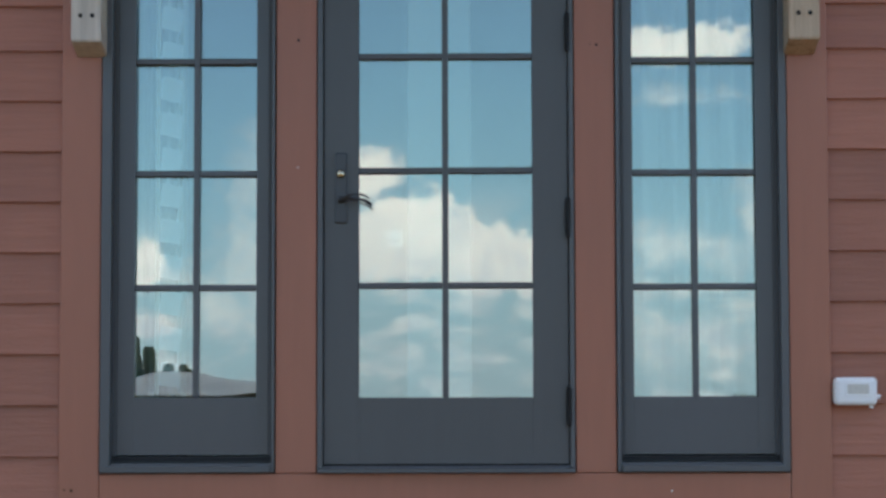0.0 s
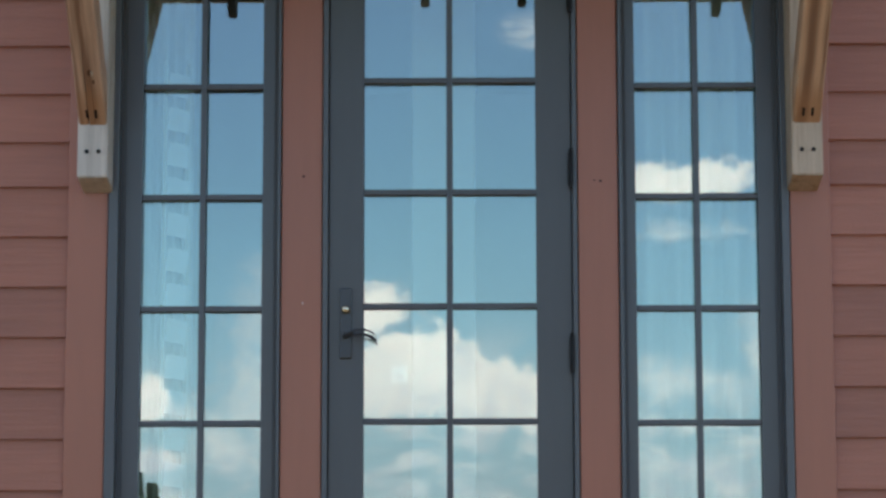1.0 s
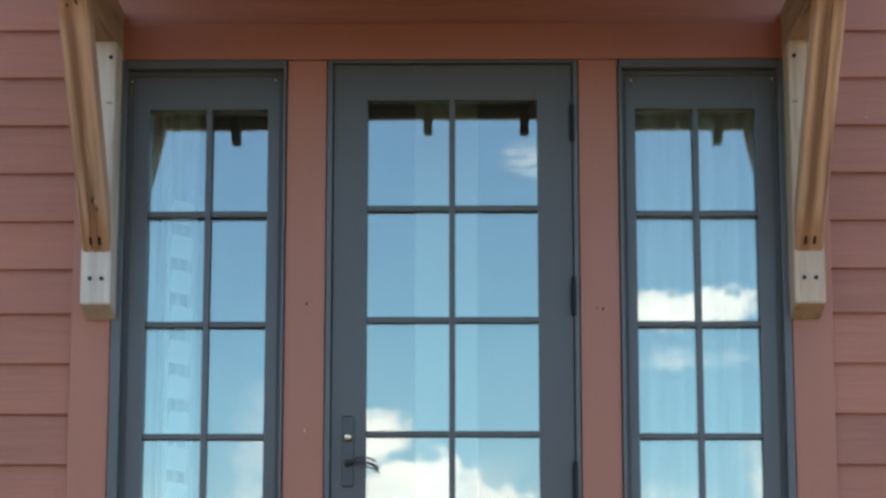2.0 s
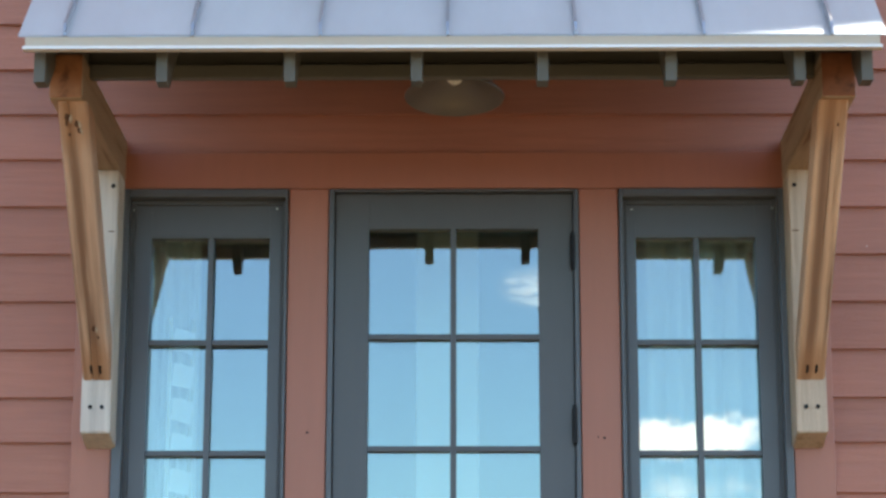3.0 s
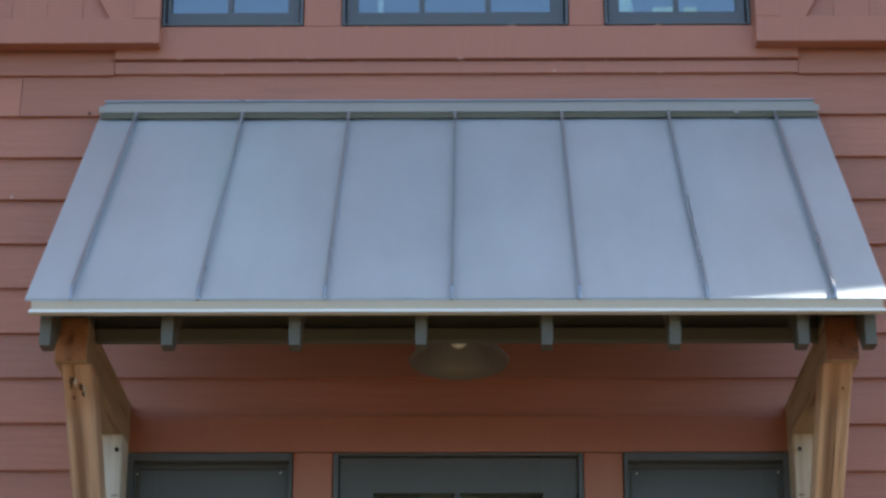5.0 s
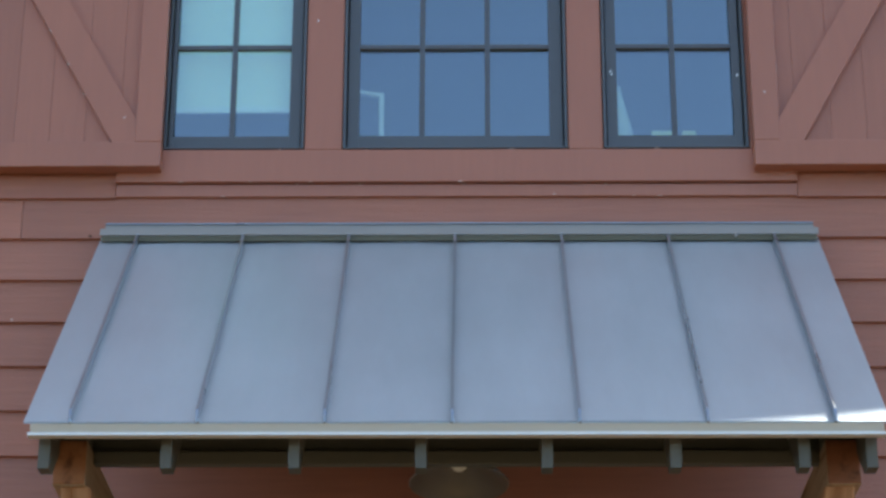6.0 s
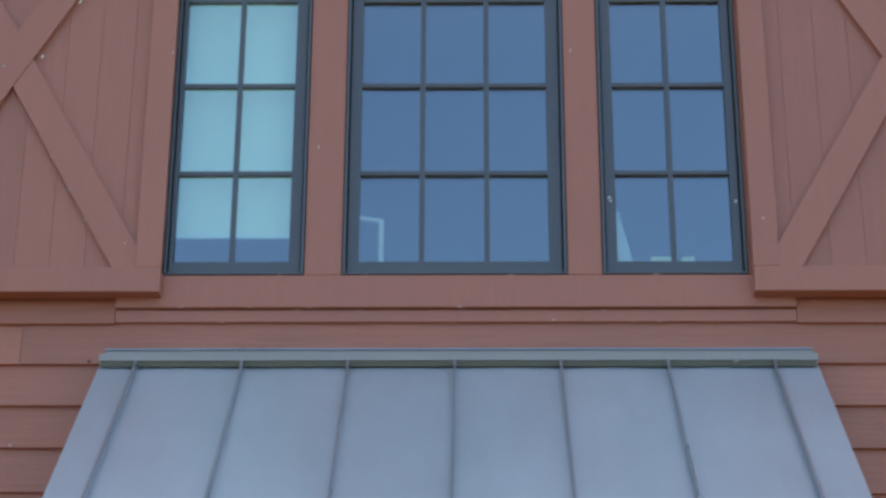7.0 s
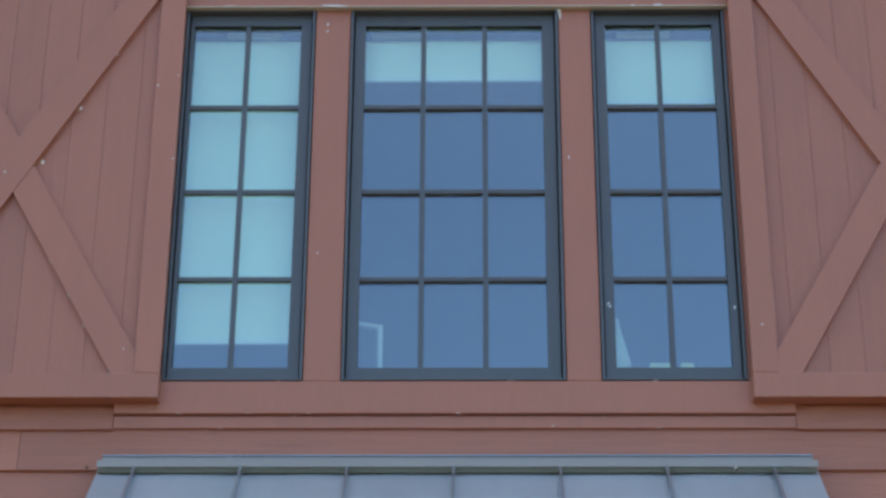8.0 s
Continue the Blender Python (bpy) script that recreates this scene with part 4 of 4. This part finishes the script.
tagged(part("inner_sill", box(B(), -1.30, 1.17, INSIDE + 0.002, INSIDE + 0.30, 5.55, 5.598, 0.004), M_PILLAR), "pale wooden shelf behind the upper windows", "shelf", kind="structure")

# ---- trees across the meadow, behind the camera ----


def tree(x, y, tall, wide, seed):
    rnd_ = random.Random(seed)
    tr = thing("tree", "dark green conifer across the meadow", "tree", "trees across the meadow")
    part("trunk", tube(B(), [(x, y, -0.1), (x + 0.1, y, tall * 0.5), (x, y, tall * 0.97)], [0.13, 0.05, 0.008], 8), M_BARK, tr)
    verts, faces = [], []
    for k in range(2600):
        h = rnd_.random() ** 0.8
        r = wide * (1 - h) ** 0.8 * (0.35 + 0.65 * rnd_.random()) * (0.8 + 0.3 * math.sin(h * 40)) + 0.13 * rnd_.random()
        a = rnd_.random() * 6.283
        p = Vector((x + r * math.cos(a), y + r * math.sin(a), 0.4 + h * (tall - 0.4) - r * 0.25))
        for q in range(2):
            d = Vector((rnd_.uniform(-1, 1), rnd_.uniform(-1, 1), rnd_.uniform(-0.6, 0.6))) * 0.14
            e = Vector((rnd_.uniform(-1, 1), rnd_.uniform(-1, 1), rnd_.uniform(-0.6, 0.6))) * 0.10
            i = len(verts)
            verts += [p - d, p + e, p + d, p - e]
            faces.append((i, i + 1, i + 2, i + 3))
    mesh = bpy.data.meshes.new("crown")
    mesh.from_pydata([tuple(vv) for vv in verts], [], faces)
    mesh.materials.append(M_LEAF)
    crown = new("crown", mesh)
    crown.parent = tr
    return tr


for k, (x, y, tall, wide) in enumerate(((-12.2, -64, 6.2, 0.9), (-11.9, -66, 6.0, 0.8), (-11.55, -64, 6.1, 0.8), (-11.25, -66, 5.8, 0.7), (-11.0, -64, 5.7, 0.7), (-10.55, -66, 5.0, 0.5), (-10.3, -64, 5.15, 0.5), (-10.05, -66, 5.0, 0.5), (-9.85, -65, 5.2, 0.5), (-9.6, -64, 5.0, 0.5), (-9.3, -66, 4.95, 0.5), (-13.6, -60, 6.3, 1.5), (-16.5, -63, 6.6, 1.6))):
    tree(x, y, tall, wide, k + 10)
# invented shed: its patchy roof stands in for an unidentified pale band below the trees
shed = thing("shed", "made-up low shed with a patchy pale roof across the meadow", "shed")
part("shed_wall", box(B(), -11.3, -6.2, -58.8, -56.2, -0.05, 3.9), M_GREY, shed)
part("shed_roof", prism(B(), [(-11.9, 3.95), (-9.6, 4.60), (-8.4, 4.56), (-5.6, 4.06), (-5.6, 3.92), (-11.9, 3.87)], "y", -59.1, -55.9), M_TIN, shed, "patchy pale metal roof")
verts, faces = [], []
rnd = random.Random(8)
for k in range(14000):
    x, y = rnd.choice((-1, 1)) * rnd.uniform(8, 70), rnd.uniform(-96, -84)
    p = Vector((x, y, rnd.uniform(0.0, min(abs(x) - 8, 4.6 + 0.3 * math.sin(x * 0.21) + 0.2 * math.sin(x * 0.7)))))
    d = Vector((rnd.uniform(-1, 1), rnd.uniform(-1, 1), rnd.uniform(-1, 1))) * 0.32
    e = Vector((rnd.uniform(-1, 1), rnd.uniform(-1, 1), rnd.uniform(-1, 1))) * 0.26
    i = len(verts)
    verts += [tuple(p - d), tuple(p + e), tuple(p + d), tuple(p - e)]
    faces.append((i, i + 1, i + 2, i + 3))
mesh = bpy.data.meshes.new("hedge")
mesh.from_pydata(verts, [], faces)
mesh.materials.append(M_LEAF)
tagged(new("hedge", mesh), "low dark scrub along the far edge of the meadow", "scrub", kind="stuff")

# nail heads and a knot in the painted boards
for x, z, r, mat in ((-0.589, 2.885, 0.005, M_BLACK), (0.491, 2.865, 0.005, M_BLACK), (0.468, 2.868, 0.003, M_BLACK), (-0.590, 2.42, 0.003, M_PAPER), (0.75, 1.255, 0.004, M_PAPER), (-1.40, 1.26, 0.006, M_KNOT), (-1.425, 1.262, 0.004, M_KNOT)):
    part("nail_head", tube(B(), [(x, TRIM_Y0 - 0.0012, z), (x, TRIM_Y0 + 0.004, z)], r, 10), mat, wall_front)
part("nail_head", tube(B(), [(-1.509, WALL - 0.012, 5.189), (-1.509, WALL + 0.002, 5.189)], 0.007, 10), M_KNOT, wall_front)

# ---- lap siding, board by board ----
LINES = [0.463 + 0.1838 * k for k in range(14)] + [3.018, 3.197, 3.378, 3.560, 3.743, 3.926, 4.107, 4.286, 4.468, 4.650, 4.831, 5.006, 5.180, 5.356] + [5.356 + 0.180 * k for k in range(1, 27)]
ZONES = [(-1.4475, 1.3245, 1.189, 3.947), (-1.4205, 1.2885, 5.359, 7.561)]
rnd = random.Random(21)


def sag(x, z):
    """The courses beside and under the awning run a little downhill towards the east corner."""
    if not 3.2 < z < 5.17:
        return 0.0
    return (0.002 + 0.015 * min(1.2, max(0.0, (x + 1.4) / 2.9))) * min(1.0, (5.17 - z) / 0.45) * min(1.0, (z - 3.2) / 1.45)


def plank(x0, x1, z0, z1):
    """One lapped board: its lower edge stands out over the board below."""
    bm = B()
    prism(bm, [(WALL - 0.012, z0), (WALL - 0.0105, z0 - 0.0015), (SHEATH - 0.002, z0 - 0.0015), (SHEATH - 0.002, z1 + 0.012), (WALL + 0.004, z1 + 0.012)], "x", x0, x1)
    for vert in bm.verts:
        vert.co.z -= sag(vert.co.x, vert.co.z)
    part("plank", bm, M_SIDING, wall_front)


def course(x0, x1, z0, z1):
    """A course of boards with a butt joint where the run is long."""
    cuts = [x0] + [x for x in (rnd.uniform(-4.6, -3.4), -1.785 if 5.1 < z0 < 5.3 else -9.0, rnd.uniform(2.8, 4.2)) if x0 + 0.3 < x < x1 - 0.3] + [x1]
    for a, b in zip(cuts, cuts[1:]):
        plank(a + 0.0012, b - 0.0012, z0, z1)


for z0, z1 in zip(LINES, LINES[1:]):
    hits = [zone for zone in ZONES if z0 < zone[3] - 0.001 and z1 > zone[2] + 0.001]
    reach = min(HX1, (RIDGE - 0.23 - z1) / PITCH)
    if not hits:
        course(-reach, reach, z0, z1)
        continue
    zone = hits[0]
    course(-reach, zone[0] - 0.0002, z0, z1)
    course(zone[1] + 0.0002, reach, z0, z1)
    if z0 < zone[2] - 0.02:
        course(zone[0], zone[1], z0, zone[2] - 0.014)
    if z1 > zone[3] + 0.02:
        course(zone[0], zone[1], zone[3] + 0.002, z1)
